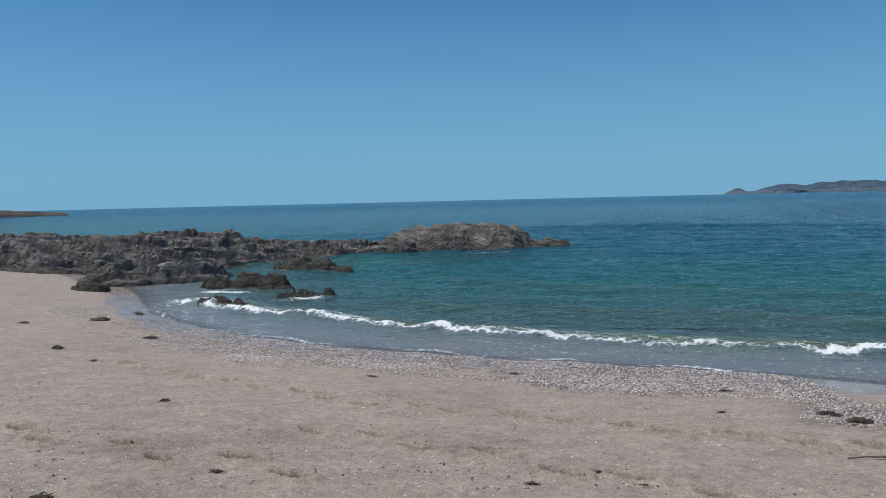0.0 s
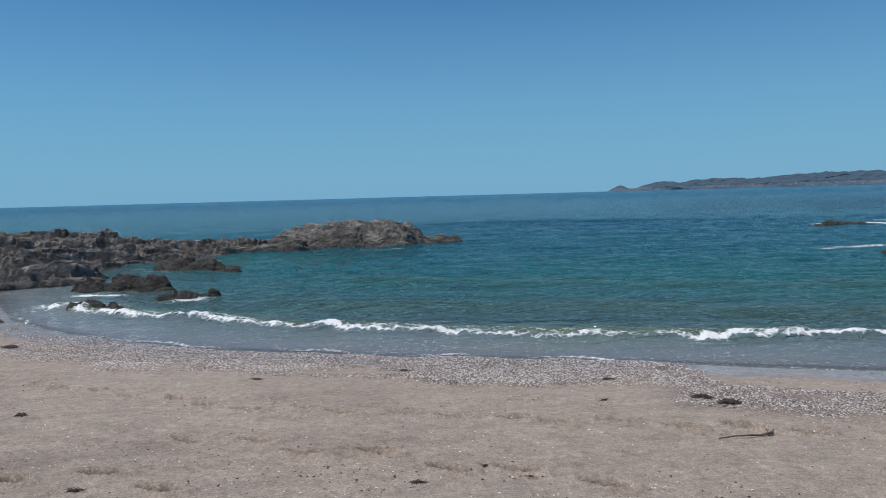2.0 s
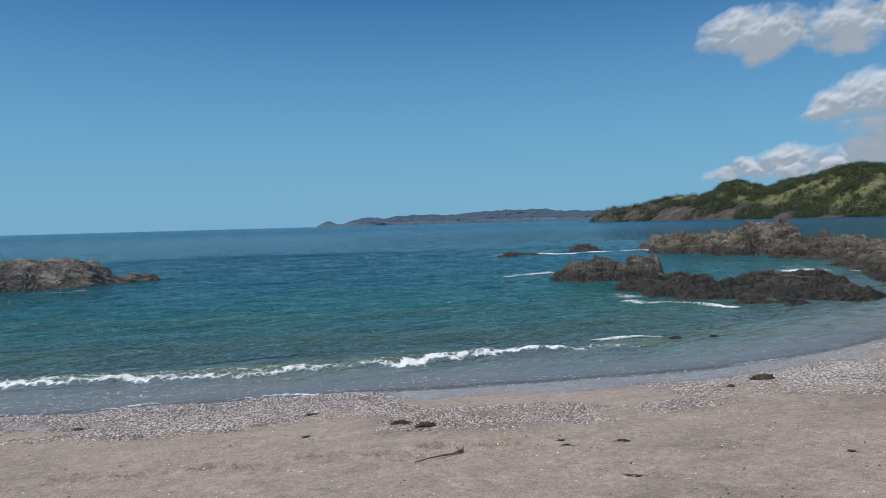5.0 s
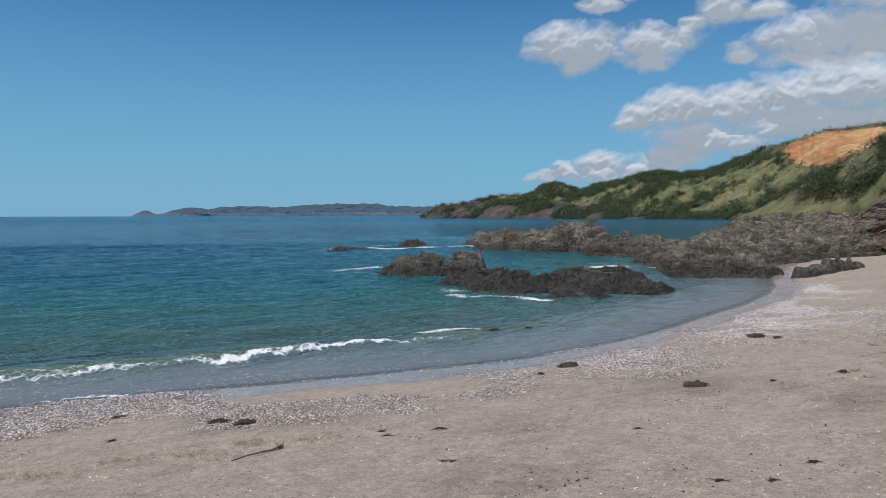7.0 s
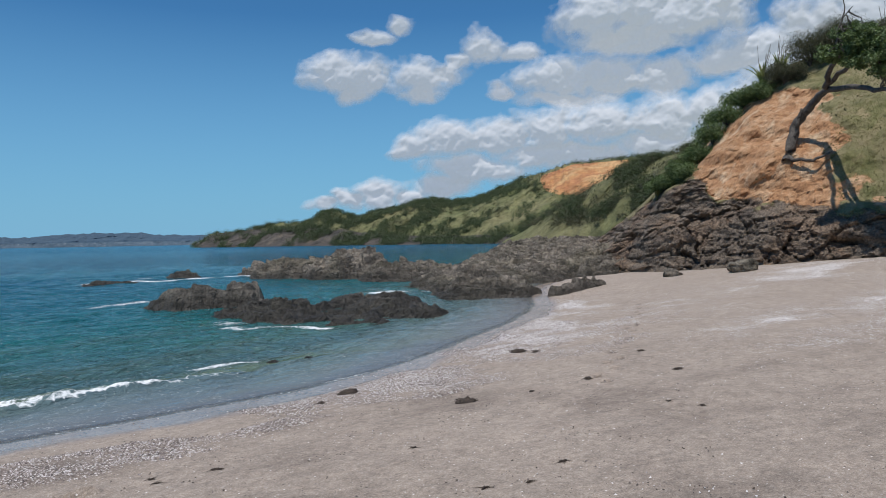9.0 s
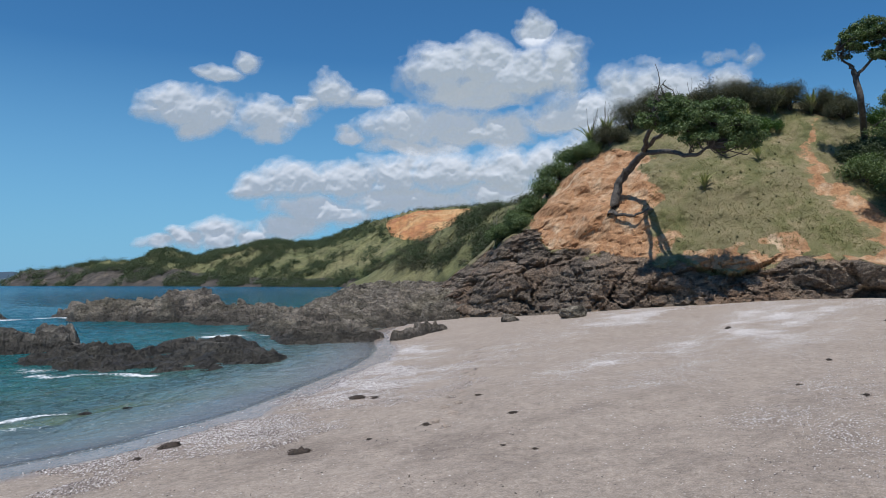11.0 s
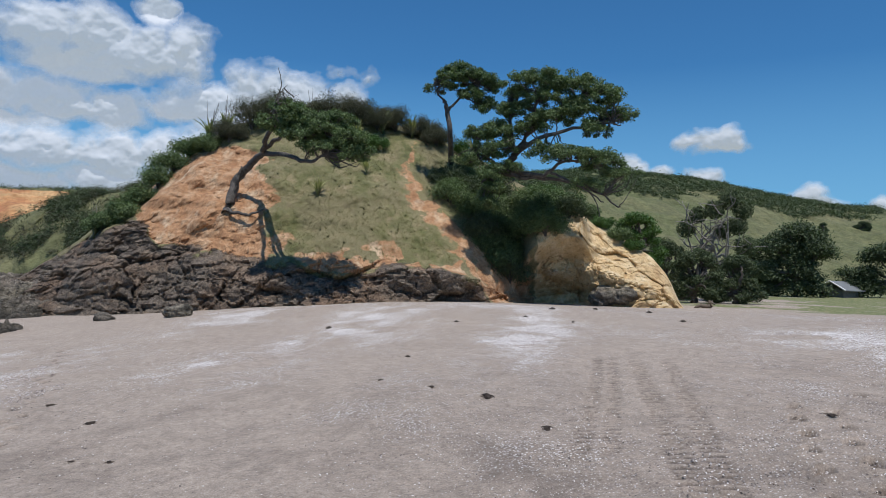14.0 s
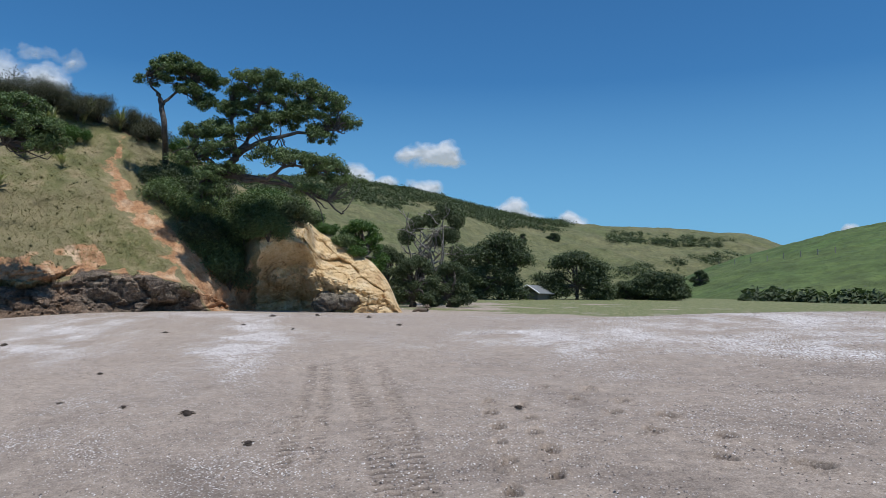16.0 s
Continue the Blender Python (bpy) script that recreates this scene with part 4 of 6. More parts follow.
ridge, RIDGE = far_hill("inland_ridge", "dry green pasture ridge with dark bush along its top", PASTURE_DRY,
                        [(92, 8.5), (101.4, 9.5), (104.3, 9.3), (106.7, 9.0), (109, 8.8), (112.2, 8.05), (116, 7.2), (118.7, 6.6), (121.4, 6.3), (125.7, 6.05), (129.9, 5.8), (132, 5.65), (135.6, 5.2), (137.8, 4.3), (142, 3.5), (150, 2.5)],
                        [(92, 150), (112, 220), (130, 300), (150, 330)], [(92, 420), (112, 480), (130, 520), (150, 560)], 0.12, 7.0, 12.0, None, 0.0, 0.02, inland_foot)
meadow, MEADOW = far_hill("green_meadow_hill", "smooth bright green grazed hillside", PASTURE_LUSH,
                          [(126, 0.1), (128.5, 1.0), (130.2, 1.9), (132.3, 2.8), (135, 3.7), (137.3, 4.3), (139.2, 4.8), (141.7, 5.4), (144, 5.8), (150, 6.6), (165, 7.5), (185, 6)],
                          [(126, 130), (135, 95), (150, 85), (185, 90)], [(126, 230), (135, 230), (150, 210), (185, 200)], 0.12, 1.2, 15.0, None, 0.0, 0.03, inland_foot, back=160)
far_hill("hill_behind", "green farmland rising behind the beach", PASTURE_LUSH, [(180, 5), (215, 6.5), (250, 5.5), (285, 4), (305, 2)], [(180, 95), (305, 110)], [(180, 200), (305, 190)], 0.5, 3.0, 18.0, None, 0.0, 0.05, inland_foot)

# reefs -----------------------------------------------------------------------
def reef(name, lobes, box, res, seed, amp, label, strike=35.0, ledge=1.1, material=None):
    """Wave-cut rock: rounded masses, broken into tilted ledges and knobs."""
    x0, x1, y0, y1 = box
    X, Y = np.meshgrid(np.arange(x0, x1, res), np.arange(y0, y1, res), indexing="ij")
    bend = min(0.7, 0.3 * max(l[3] for l in lobes))
    wx = X + bend * fbm(X * 0.4, Y * 0.4, seed, 3)
    wy = Y + bend * fbm(X * 0.4, Y * 0.4, seed + 7, 3)
    H, owner = np.full_like(X, -3.0), np.zeros(X.shape, int)
    for num, (cx, cy, rx, ry, turn, top) in enumerate(lobes):
        c, s = math.cos(radians(turn)), math.sin(radians(turn))
        u, v = ((wx - cx) * c + (wy - cy) * s) / rx, (-(wx - cx) * s + (wy - cy) * c) / ry
        q = np.sqrt(u * u + v * v)
        rise = SEA - 0.5 + (top - SEA + 0.5) * (1 - q ** 2.6 * 0.85) - np.maximum(q - 1, 0) * 1.2
        owner = np.where(rise > H, num, owner)
        H = np.maximum(H, rise)
    c, s = math.cos(radians(strike)), math.sin(radians(strike))
    tall = step01(SEA - 0.6, SEA + 0.7, H)
    across, along = X * c + Y * s + 0.5 * fbm(X * 0.3, Y * 0.3, seed + 3, 3), -X * s + Y * c
    H = H + amp * tall * 0.45 * (ridged(X * 0.45, Y * 0.45, seed, 3) - 0.3)
    if max(l[3] for l in lobes) > 2.5:
        # long ridges and clefts along the strike
        H = H + amp * tall * (1.5 * (ridged(across * 0.20, along * 0.07, seed + 5, 2) - 0.3) + 1.1 * (ridged(across * 0.62, along * 0.18, seed + 6, 3) - 0.4))
        H = H + amp * tall * (0.35 * (ridged(across * 1.25, along * 0.33, seed + 8, 3) - 0.4) + 0.12 * ridged(across * 3.0, along * 1.0, seed + 9, 2))
    # tilted beds that weather into ledges
    for bed, share, f in (((0.62, 0.95, 0.22), (0.22, 0.85, 0.7)) if max(l[3] for l in lobes) > 2.5 else ((0.30, 0.85, 0.35), (0.11, 0.7, 1.1))):
        q = H + 0.24 * (X * c + Y * s) + 0.30 * bed * 3 * fbm(X * f, Y * f, seed + bed, 4)
        t = q / bed
        fr = t - np.floor(t)
        H = H + share * tall * bed * (step01(0.74, 1.0, fr) - fr)
    c, s = math.cos(radians(strike + 15)), math.sin(radians(strike + 15))
    jx, jy = X + 0.35 * fbm(X, Y, seed, 4), Y + 0.35 * fbm(X, Y, seed + 4, 4)
    big, gap1 = cells((jx * c + jy * s) * 2.0, (-jx * s + jy * c) * 0.9, 1.7, seed)
    small, gap2 = cells((jx * c + jy * s) * 1.6, -jx * s + jy * c, 0.6, seed + 2)
    H = H + amp * tall * (0.26 * big + 0.14 * small - 0.3 * step01(0.12, 0.0, gap1) - 0.1 * step01(0.14, 0.0, gap2) + 0.14 * fbm(X * 2.2, Y * 2.2, seed, 4))
    lump = 0.34 - np.abs(fbm(jx * 0.9, jy * 0.9, seed + 11, 4, 0.6))
    H = H + tall * (0.22 * amp * lump + 0.04 * (0.3 - np.abs(fbm(X * 3.2, Y * 3.2, seed + 13, 2))))
    G = ground_z(X, Y)
    keep = H > np.minimum(np.maximum(SEA - 0.5, G - 0.25), SEA + 3)
    if len(lobes) == 1:
        return thing(name, grid_mesh(name, X, Y, H, None, keep, smooth=False), material or REEF, label, "rock", "shore rocks")
    ob = root(name, Vector((lobes[0][0], lobes[0][1], SEA)), label, "rock", "shore rocks")
    for num in range(len(lobes)):
        me = grid_mesh("ledge", X, Y, H, None, keep, smooth=False, only=owner == num)
        if me:
            part("ledge", me, material or REEF, ob)
    return ob


reef("rock_reef", [(-25, 28, 11, 7.5, 20, 0.18), (-22, 31, 7, 3, 25, 0.36), (-32, 27, 9, 7, 0, 0.36), (-17.5, 32.8, 6, 2.4, 20, -0.3), (-17, 21.5, 2.8, 3.2, 40, -0.2), (-14, 34, 4.5, 2, 20, -0.4)], (-46, -9, 14, 44), 0.085, 1.0, 0.26,
     "broad grey-brown broken rock reef running into the sea", 115, material=REEF_GREY)
reef("rock_hump", [(-10.4, 37.0, 5.0, 2.5, 15, 0.46), (-8.4, 37.2, 2.7, 2.2, 20, 0.42), (-5.5, 38.5, 1.7, 0.8, 25, -0.45)], (-17.5, -1, 32, 43), 0.09, 3.0, 0.11, "low rounded brown rock hump standing in the sea", material=REEF_GREY)
reef("small_rock", [(-12.3, 19.6, 1.1, 0.6, 10, -0.45), (-11.2, 19.4, 0.9, 0.45, -10, -0.52), (-13.1, 19.3, 0.7, 0.5, 40, -0.5)], (-15.5, -9, 17.3, 22.5), 0.07, 4.0, 0.5, "small black wet rock in the shallows", material=REEF_DARK)
reef("small_rock", [(-9.3, 17.6, 0.6, 0.4, 15, -0.55), (-8.7, 17.7, 0.5, 0.35, -10, -0.62), (-9.8, 17.4, 0.4, 0.3, 40, -0.7)], (-11, -7.5, 16.2, 19.2), 0.05, 5.0, 0.5, "small black wet rock in the shallows", material=REEF_DARK)
reef("small_rock", [(-10.9, 15.7, 0.9, 0.45, 10, -0.64), (-9.9, 15.4, 0.6, 0.3, -20, -0.70), (-11.6, 16.2, 0.6, 0.35, 0, -0.68)], (-13, -8.5, 14.2, 17.4), 0.06, 6.0, 0.5, "low black wet rock awash at the water's edge", material=REEF_DARK)
reef("small_rock", [(-13.7, 25.0, 1.3, 0.7, 5, -0.42), (-12.2, 24.8, 1.2, 0.55, 0, -0.52), (-11.2, 24.6, 0.8, 0.4, -10, -0.66)], (-17, -9.5, 22.6, 27.2), 0.08, 7.0, 0.5, "flat weedy rock awash in the shallows", material=REEF_DARK)
reef("small_rock", [(-16.3, 17.3, 1.0, 0.45, 0, -0.25)], (-18, -14.5, 16, 18.6), 0.06, 7.5, 0.12, "low brown rock half buried in the sand")
reef("rock_block", [(13.8, 26.4, 2.8, 1.3, -52, -0.12), (15.0, 25.2, 1.2, 1.0, -50, 0.16), (14.6, 22.2, 3.0, 2.4, -40, -0.42), (13.3, 19.3, 2.2, 1.5, -40, -0.56), (15.8, 18.4, 2.5, 2.1, -20, -0.5), (18.2, 20.8, 3.0, 2.3, 20, -0.38), (17.0, 16.8, 1.5, 0.8, 10, -0.62), (14.1, 17.1, 1.5, 0.9, -30, -0.68)],
     (9, 22.5, 14.5, 31), 0.08, 8.0, 0.44, "dark jagged rock block and weedy ledges at the water's edge", 70, material=REEF_DARK)
reef("rock_platform", [(31, 44, 3.6, 5.0, -30, 0.2), (31.5, 49.5, 2.4, 2.6, 0, -0.35), (31, 39.5, 2.6, 2.4, 0, 0.55), (34, 40.3, 2.6, 2.4, 0, 0.95), (33, 34, 4.5, 5, 0, 0.0), (38, 29, 7.0, 5, 0, 0.2), (29.5, 26, 5.5, 4.0, 25, -0.25), (24.6, 20.6, 3.6, 2.8, 30, -0.42), (27.2, 17.3, 4.4, 0.75, 12, -0.5), (34, 24.6, 5, 2.0, 15, -0.1), (45, 27, 7, 5.0, 10, 0.9), (47, 36, 4, 6, 0, 0.5), (41, 24, 5, 2.4, 20, 0.1), (54, 36, 8, 9, 0, 1.5)],
     (19, 62, 14.5, 54), 0.09, 9.0, 0.44, "broad fractured grey rock platform below the headland", 42)
reef("offshore_rock", [(18.5, 48, 2.2, 0.8, 10, -0.55)], (14, 23, 45, 51), 0.12, 11.0, 0.3, "low dark rock awash offshore", material=REEF_DARK)
reef("offshore_rock", [(19.6, 47.6, 1.4, 0.5, -20, -0.6)], (17, 22, 45.5, 50), 0.12, 12.0, 0.3, "low dark rock awash offshore", material=REEF_DARK)
reef("offshore_rock", [(25.6, 51.2, 1.6, 0.7, -40, -0.3)], (22, 29, 48.5, 54), 0.12, 13.0, 0.3, "low dark rock awash offshore", material=REEF_DARK)
reef("shore_stone", [(8.4, 12.9, 0.4, 0.25, 10, -0.78)], (7.4, 9.4, 12.2, 13.7), 0.05, 14.0, 0.1, "small weedy stone in the shallows", material=REEF_DARK)
reef("shore_stone", [(9.0, 12.5, 0.3, 0.18, 0, -0.80)], (8.4, 9.8, 12.0, 13.1), 0.05, 15.0, 0.1, "small weedy stone in the shallows", material=REEF_DARK)
# plants ----------------------------------------------------------------------
def leaf_cloud(centres, radii, count, size, seed, up=0.55, flat=1.0):
    """Many small folded leaves about the given centres: places and triangles."""
    r = np.random.default_rng(seed)
    centres, radii = np.asarray(centres, float), np.asarray(radii, float)
    if radii.ndim == 1:
        radii = np.repeat(radii[:, None], 3, 1) * np.array([1, 1, flat])
    k = r.integers(0, len(centres), count)
    u = r.normal(size=(count, 3))
    u /= np.linalg.norm(u, axis=1)[:, None]
    p = centres[k] + u * radii[k] * (1.3 * r.uniform(0.0, 1.0, (count, 1)) ** 0.55)
    nrm = 0.5 * u + r.normal(size=(count, 3)) * 0.55 + np.array([0, 0, up])
    nrm /= np.linalg.norm(nrm, axis=1)[:, None]
    t = np.cross(nrm, r.normal(size=(count, 3)))
    t /= np.linalg.norm(t, axis=1)[:, None] + 1e-9
    b = np.cross(nrm, t)
    s = size * r.uniform(0.6, 1.4, (count, 1))
    co = np.stack([p - t * s, p - b * s * 0.5 + nrm * s * 0.15, p + t * s, p + b * s * 0.5 + nrm * s * 0.15], 1).reshape(-1, 3)
    i = np.arange(count)[:, None] * 4
    f = np.concatenate([i + [0, 1, 2], i + [0, 2, 3]])
    return co, f


def tube(points, radii, sides=7):
    """A tapered limb along points: places and four-cornered faces."""
    pts = np.asarray(points, float)
    n = len(pts)
    tan = np.gradient(pts, axis=0)
    tan /= np.linalg.norm(tan, axis=1)[:, None] + 1e-9
    ref = np.where(np.abs(tan[:, 2:3]) > 0.9, np.array([[1.0, 0, 0]]), np.array([[0, 0, 1.0]]))
    a = np.cross(tan, ref)
    a /= np.linalg.norm(a, axis=1)[:, None]
    b = np.cross(tan, a)
    th = np.linspace(0, 2 * math.pi, sides, endpoint=False)
    ring = a[:, None] * np.cos(th)[None, :, None] + b[:, None] * np.sin(th)[None, :, None]
    co = (pts[:, None] + ring * np.asarray(radii, float)[:, None, None]).reshape(-1, 3)
    i = np.arange((n - 1) * sides).reshape(n - 1, sides)
    j = np.roll(i, -1, axis=1)
    f = np.stack([i, j, j + sides, i + sides], -1).reshape(-1, 4)
    return co, f


def curve(points, n, wob, r):
    """A smooth wobbling line through a few points."""
    p = np.asarray(points, float)
    t = np.linspace(0, len(p) - 1, n)
    k = np.clip(t.astype(int), 0, len(p) - 2)
    f = (t - k)[:, None]
    p0, p1, p2, p3 = p[np.maximum(k - 1, 0)], p[k], p[k + 1], p[np.minimum(k + 2, len(p) - 1)]
    out = 0.5 * (2 * p1 + (p2 - p0) * f + (2 * p0 - 5 * p1 + 4 * p2 - p3) * f ** 2 + (3 * p1 - p0 - 3 * p2 + p3) * f ** 3)
    w = r.normal(size=(n, 3)) * wob
    w[0] = w[-1] = 0
    return out + w


def join(pieces):
    co, fs, n = [], [], 0
    for c, f in pieces:
        co.append(c)
        fs.append(np.asarray(f) + n)
        n += len(c)
    return np.concatenate(co), np.concatenate(fs)


def at(az, el, d):
    """A place seen from the walker's eye along an angle and an elevation at a distance over the ground."""
    return np.array([d * math.sin(radians(az)), d * math.cos(radians(az)), EYE + d * math.tan(radians(el))])


def tree(name, label, trunk, limbs, pads, leaf, leaf_count, leaf_size, seed, leaf_mat, category="tree", twigs=3, group="", boughs=False, fill=34):
    """trunk, limbs: (points, radius at start, at end); pads: (centre, radii) of foliage, each reached by branchlets from the nearest limb."""
    r = np.random.default_rng(seed)
    base = np.asarray(trunk[0][0], float)
    ob = root(name, Vector(base), label, category, group)
    co, f = tube(curve(trunk[0], 16, trunk[1] * 0.12, r), np.linspace(trunk[1], trunk[2], 16), 9)
    part("trunk", mesh_np("trunk", co, f), BARK, ob)
    nodes = [curve(trunk[0], 16, 0, r)[6:]]
    wood = [ob] * len(nodes[0])
    for pts, ra, rb in limbs:
        line = curve(pts, 14, ra * 0.35, r)
        co, f = tube(line, np.linspace(ra, rb, 14), 7)
        wood += [part("limb", mesh_np("limb", co, f), BARK, ob)] * len(line[3:])
        nodes.append(line[3:])
    nodes = np.concatenate(nodes)
    sub, rad, sticks = [], [], []
    for c, size in pads:
        c, size = np.asarray(c, float), np.asarray(size, float)
        vol = max(8, int(fill * (size[0] * size[1] * size[2]) ** 0.6))
        u = r.normal(size=(vol, 3))
        u /= np.linalg.norm(u, axis=1)[:, None]
        u[:, 2] = np.abs(u[:, 2]) * 1.2 - 0.45
        q = c + u * size * [1, 1, 1.3 if boughs else 1.0] * r.uniform(0.35, 1.0, (vol, 1))
        if boughs:
            near = np.argmin(((nodes - c) ** 2).sum(1))
            s = nodes[near]
            m = (s + c) / 2 + r.normal(size=3) * 0.16 * np.linalg.norm(c - s) + [0, 0, -0.1]
            line = curve([s, m, c + [0, 0, -0.3 * size[2]]], 10, 0.05, r)
            co, f = tube(line, np.linspace(0.085, 0.035, 10), 6)
            part("bough", mesh_np("bough", co, f), BARK, wood[near])
        sub.append(q)
        rad.append(np.full(vol, leaf) * r.uniform(0.65, 1.25, vol))
        for e in q[:: max(1, vol // (twigs * 5))]:
            s = nodes[np.argmin(((nodes - e) ** 2).sum(1))]
            m = (s + e) / 2 + r.normal(size=3) * 0.12 * np.linalg.norm(e - s) + np.array([0, 0, -0.08 * np.linalg.norm(e - s)])
            sticks.append(tube(curve([s, m, e], 8, 0.05, r), np.linspace(0.06, 0.012, 8) * (leaf * 2.4), 5))
    if sticks:
        co, f = join(sticks)
        tagged(part("twig_work", mesh_np("twig_work", co, f), BARK, ob), kind="stuff")
    co, f = leaf_cloud(np.concatenate(sub), np.concatenate(rad), leaf_count, leaf_size, seed + 1, flat=0.62)
    part("crown", mesh_np("crown", co, f, smooth=False), leaf_mat, ob)
    return ob


# cast a ray onto the bank to stand plants on it
bpy.context.view_layer.update()
DEPS = bpy.context.evaluated_depsgraph_get()


def on_ground(x, y, top=80.0):
    hit, place, _, _, ob, _ = scene.ray_cast(DEPS, Vector((x, y, top)), Vector((0, 0, -1)))
    return place.z if hit else float(ground_z(x, y))


def face_point(az, el):
    """Where the line from the walker's eye meets the ground or a hill."""
    hit, place, _, _, _, _ = scene.ray_cast(DEPS, Vector((0, 0, EYE)), heading(az, el))
    return np.array(place) if hit else at(az, el, 50)


# the leaning tree on the orange face
b1 = face_point(72.7, 5.2)
tree("leaning_tree", "gnarled leaning coastal tree with dead upper twigs on the clay face",
     ([b1, at(73.3, 7.6, 43.9), at(74.2, 9.0, 43.4), at(75.2, 10.0, 42.4)], 0.30, 0.18),
     [([at(75.2, 10.0, 42.4), at(75.6, 11.6, 39.6), at(76.0, 13.2, 36.4)], 0.17, 0.07), ([at(75.2, 10, 42.4), at(77, 10.1, 39.0), at(78.8, 9.6, 36.0), at(80, 10.3, 36.0)], 0.16, 0.06),
      ([at(75.3, 10.4, 42.0), at(77.2, 11.8, 37.6), at(80, 12.2, 36)], 0.13, 0.05), ([at(75.9, 13.0, 36.4), at(76.0, 14.0, 36.4), at(76.4, 15.3, 36.4), at(76.1, 16.6, 36.4)], 0.05, 0.012), ([at(76.2, 14.6, 36.4), at(76.9, 15.4, 36.4)], 0.03, 0.01), ([at(73.2, 7.0, 43.5), at(73.5, 8.2, 43.4), at(73.7, 8.9, 43.4)], 0.1, 0.04),
      ([b1 + [0, 0, 0.2], face_point(73.6, 5.1) + [-0.35, 0, 0.1], face_point(74.7, 5.0) + [-0.4, 0, 0.15], face_point(75.6, 5.6) + [-0.3, 0, 0.1]], 0.12, 0.05)],
     [(at(77.4, 12.6, 36.6), (1.5, 1.6, 0.7)), (at(79.5, 12.4, 36.4), (1.6, 1.6, 0.8)), (at(81.3, 11.6, 36.2), (1.3, 1.5, 0.8)), (at(82.6, 10.6, 36.2), (0.8, 1.0, 0.55)), (at(80.2, 11.0, 36.0), (1.2, 1.4, 0.6)), (at(76, 12.4, 36.8), (0.8, 0.9, 0.6)), (at(78.4, 11.7, 36.4), (1.3, 1.3, 0.6)), (at(80.6, 13.0, 36.6), (1.1, 1.2, 0.5)), (at(81.8, 10.4, 36.2), (1.0, 1.0, 0.5)), (at(77.0, 13.5, 36.8), (0.9, 1.0, 0.5)), (at(82.4, 11.8, 36.3), (0.8, 0.9, 0.5))],
     0.30, 56000, 0.06, 21, LEAF, boughs=True, fill=28)

# the big tree above the gully
tree("large_pohutukawa", "wide-spreading old pohutukawa with twisting limbs on the bank",
     ([face_point(93.4, 6.8), at(93.6, 9.2, 42.4), at(94.6, 9.8, 41.9), at(95.6, 11.2, 41.9)], 0.26, 0.19),
     [([at(95.6, 11.2, 41.9), at(96.6, 13, 41.9), at(97.0, 15, 40.9), at(97.8, 16.6, 40.8)], 0.17, 0.05), ([at(95.2, 10.8, 41.9), at(97.5, 12.2, 40.4), at(100.5, 13.0, 40.1), at(103.0, 13.4, 40.1)], 0.16, 0.05),
      ([at(94.6, 9.8, 41.9), at(97.5, 9.2, 40.4), at(99.0, 10.2, 39.8), at(101.5, 10.4, 39.6)], 0.15, 0.05), ([at(98.2, 9.5, 40.1), at(100.2, 8.6, 39.6), at(102.5, 7.2, 39.6)], 0.09, 0.03),
      ([at(95.4, 11, 41.9), at(95.0, 13, 42.2), at(94.8, 15, 42.3)], 0.16, 0.06), ([at(96.2, 12.4, 41.9), at(98.6, 14.2, 40.6), at(100.8, 15.5, 40.6)], 0.16, 0.06), ([at(94, 9.6, 42.0), at(92.6, 11.4, 41.9), at(92, 13, 42.0)], 0.14, 0.05),
      ([at(94.1, 9.4, 42.0), at(96.4, 9.1, 41.0), at(98.7, 9.0, 40.4), at(101.5, 8.3, 40.0), at(103.6, 6.8, 39.8)], 0.15, 0.04), ([at(100.6, 8.6, 40.1), at(101.8, 7.4, 40.0), at(102.2, 6.0, 40.0)], 0.05, 0.02)],
     [(at(97.2, 16.8, 41.0), (1.7, 2, 0.75)), (at(99.6, 16.2, 40.8), (1.9, 2, 0.8)), (at(101.8, 15.2, 40.6), (1.8, 2, 0.8)), (at(103.0, 13.9, 40.3), (1.1, 1.5, 0.6)), (at(95.6, 15.6, 42.2), (0.9, 1.2, 0.6)), (at(98.6, 13.9, 40.8), (1.6, 1.7, 0.6)),
      (at(96.5, 13.2, 40.8), (1.2, 1.4, 0.55)), (at(101.2, 12.9, 40.2), (1.2, 1.4, 0.45)), (at(100.2, 10.9, 39.8), (1.8, 1.8, 0.6)), (at(102.6, 10.4, 39.6), (1.6, 1.6, 0.6)), (at(103.8, 9.4, 39.6), (0.9, 1.2, 0.5)), (at(98.2, 11.2, 40.4), (1.2, 1.3, 0.5)),
      (at(93.8, 12.6, 42.0), (1.3, 1.3, 0.8)), (at(93.0, 11.0, 42.0), (1.2, 1.3, 0.7)), (at(94.8, 14.4, 42.2), (0.9, 1.1, 0.6)), (at(101.2, 8.6, 39.6), (1.0, 1.0, 0.3)), (at(92.2, 12.4, 42.2), (0.9, 1.0, 0.6)), (at(94.4, 11.6, 41.0), (1.0, 1.1, 0.5)), (at(95.8, 14.4, 41.9), (0.9, 1.0, 0.5)), (at(91.6, 10.4, 42.2), (1.0, 1.0, 0.6)), (at(97.8, 15.3, 40.8), (1.2, 1.3, 0.5)), (at(100.4, 14.4, 40.4), (1.2, 1.2, 0.5)), (at(93.2, 9.3, 41.0), (1.1, 0.9, 0.6)), (at(94.8, 9.9, 41.0), (0.9, 0.8, 0.45)), (at(93.6, 8.1, 41.0), (1.1, 0.8, 0.6)), (at(93.2, 7.0, 41.2), (1.0, 0.8, 0.6))],
     0.30, 110000, 0.06, 31, LEAF, boughs=True, fill=26)
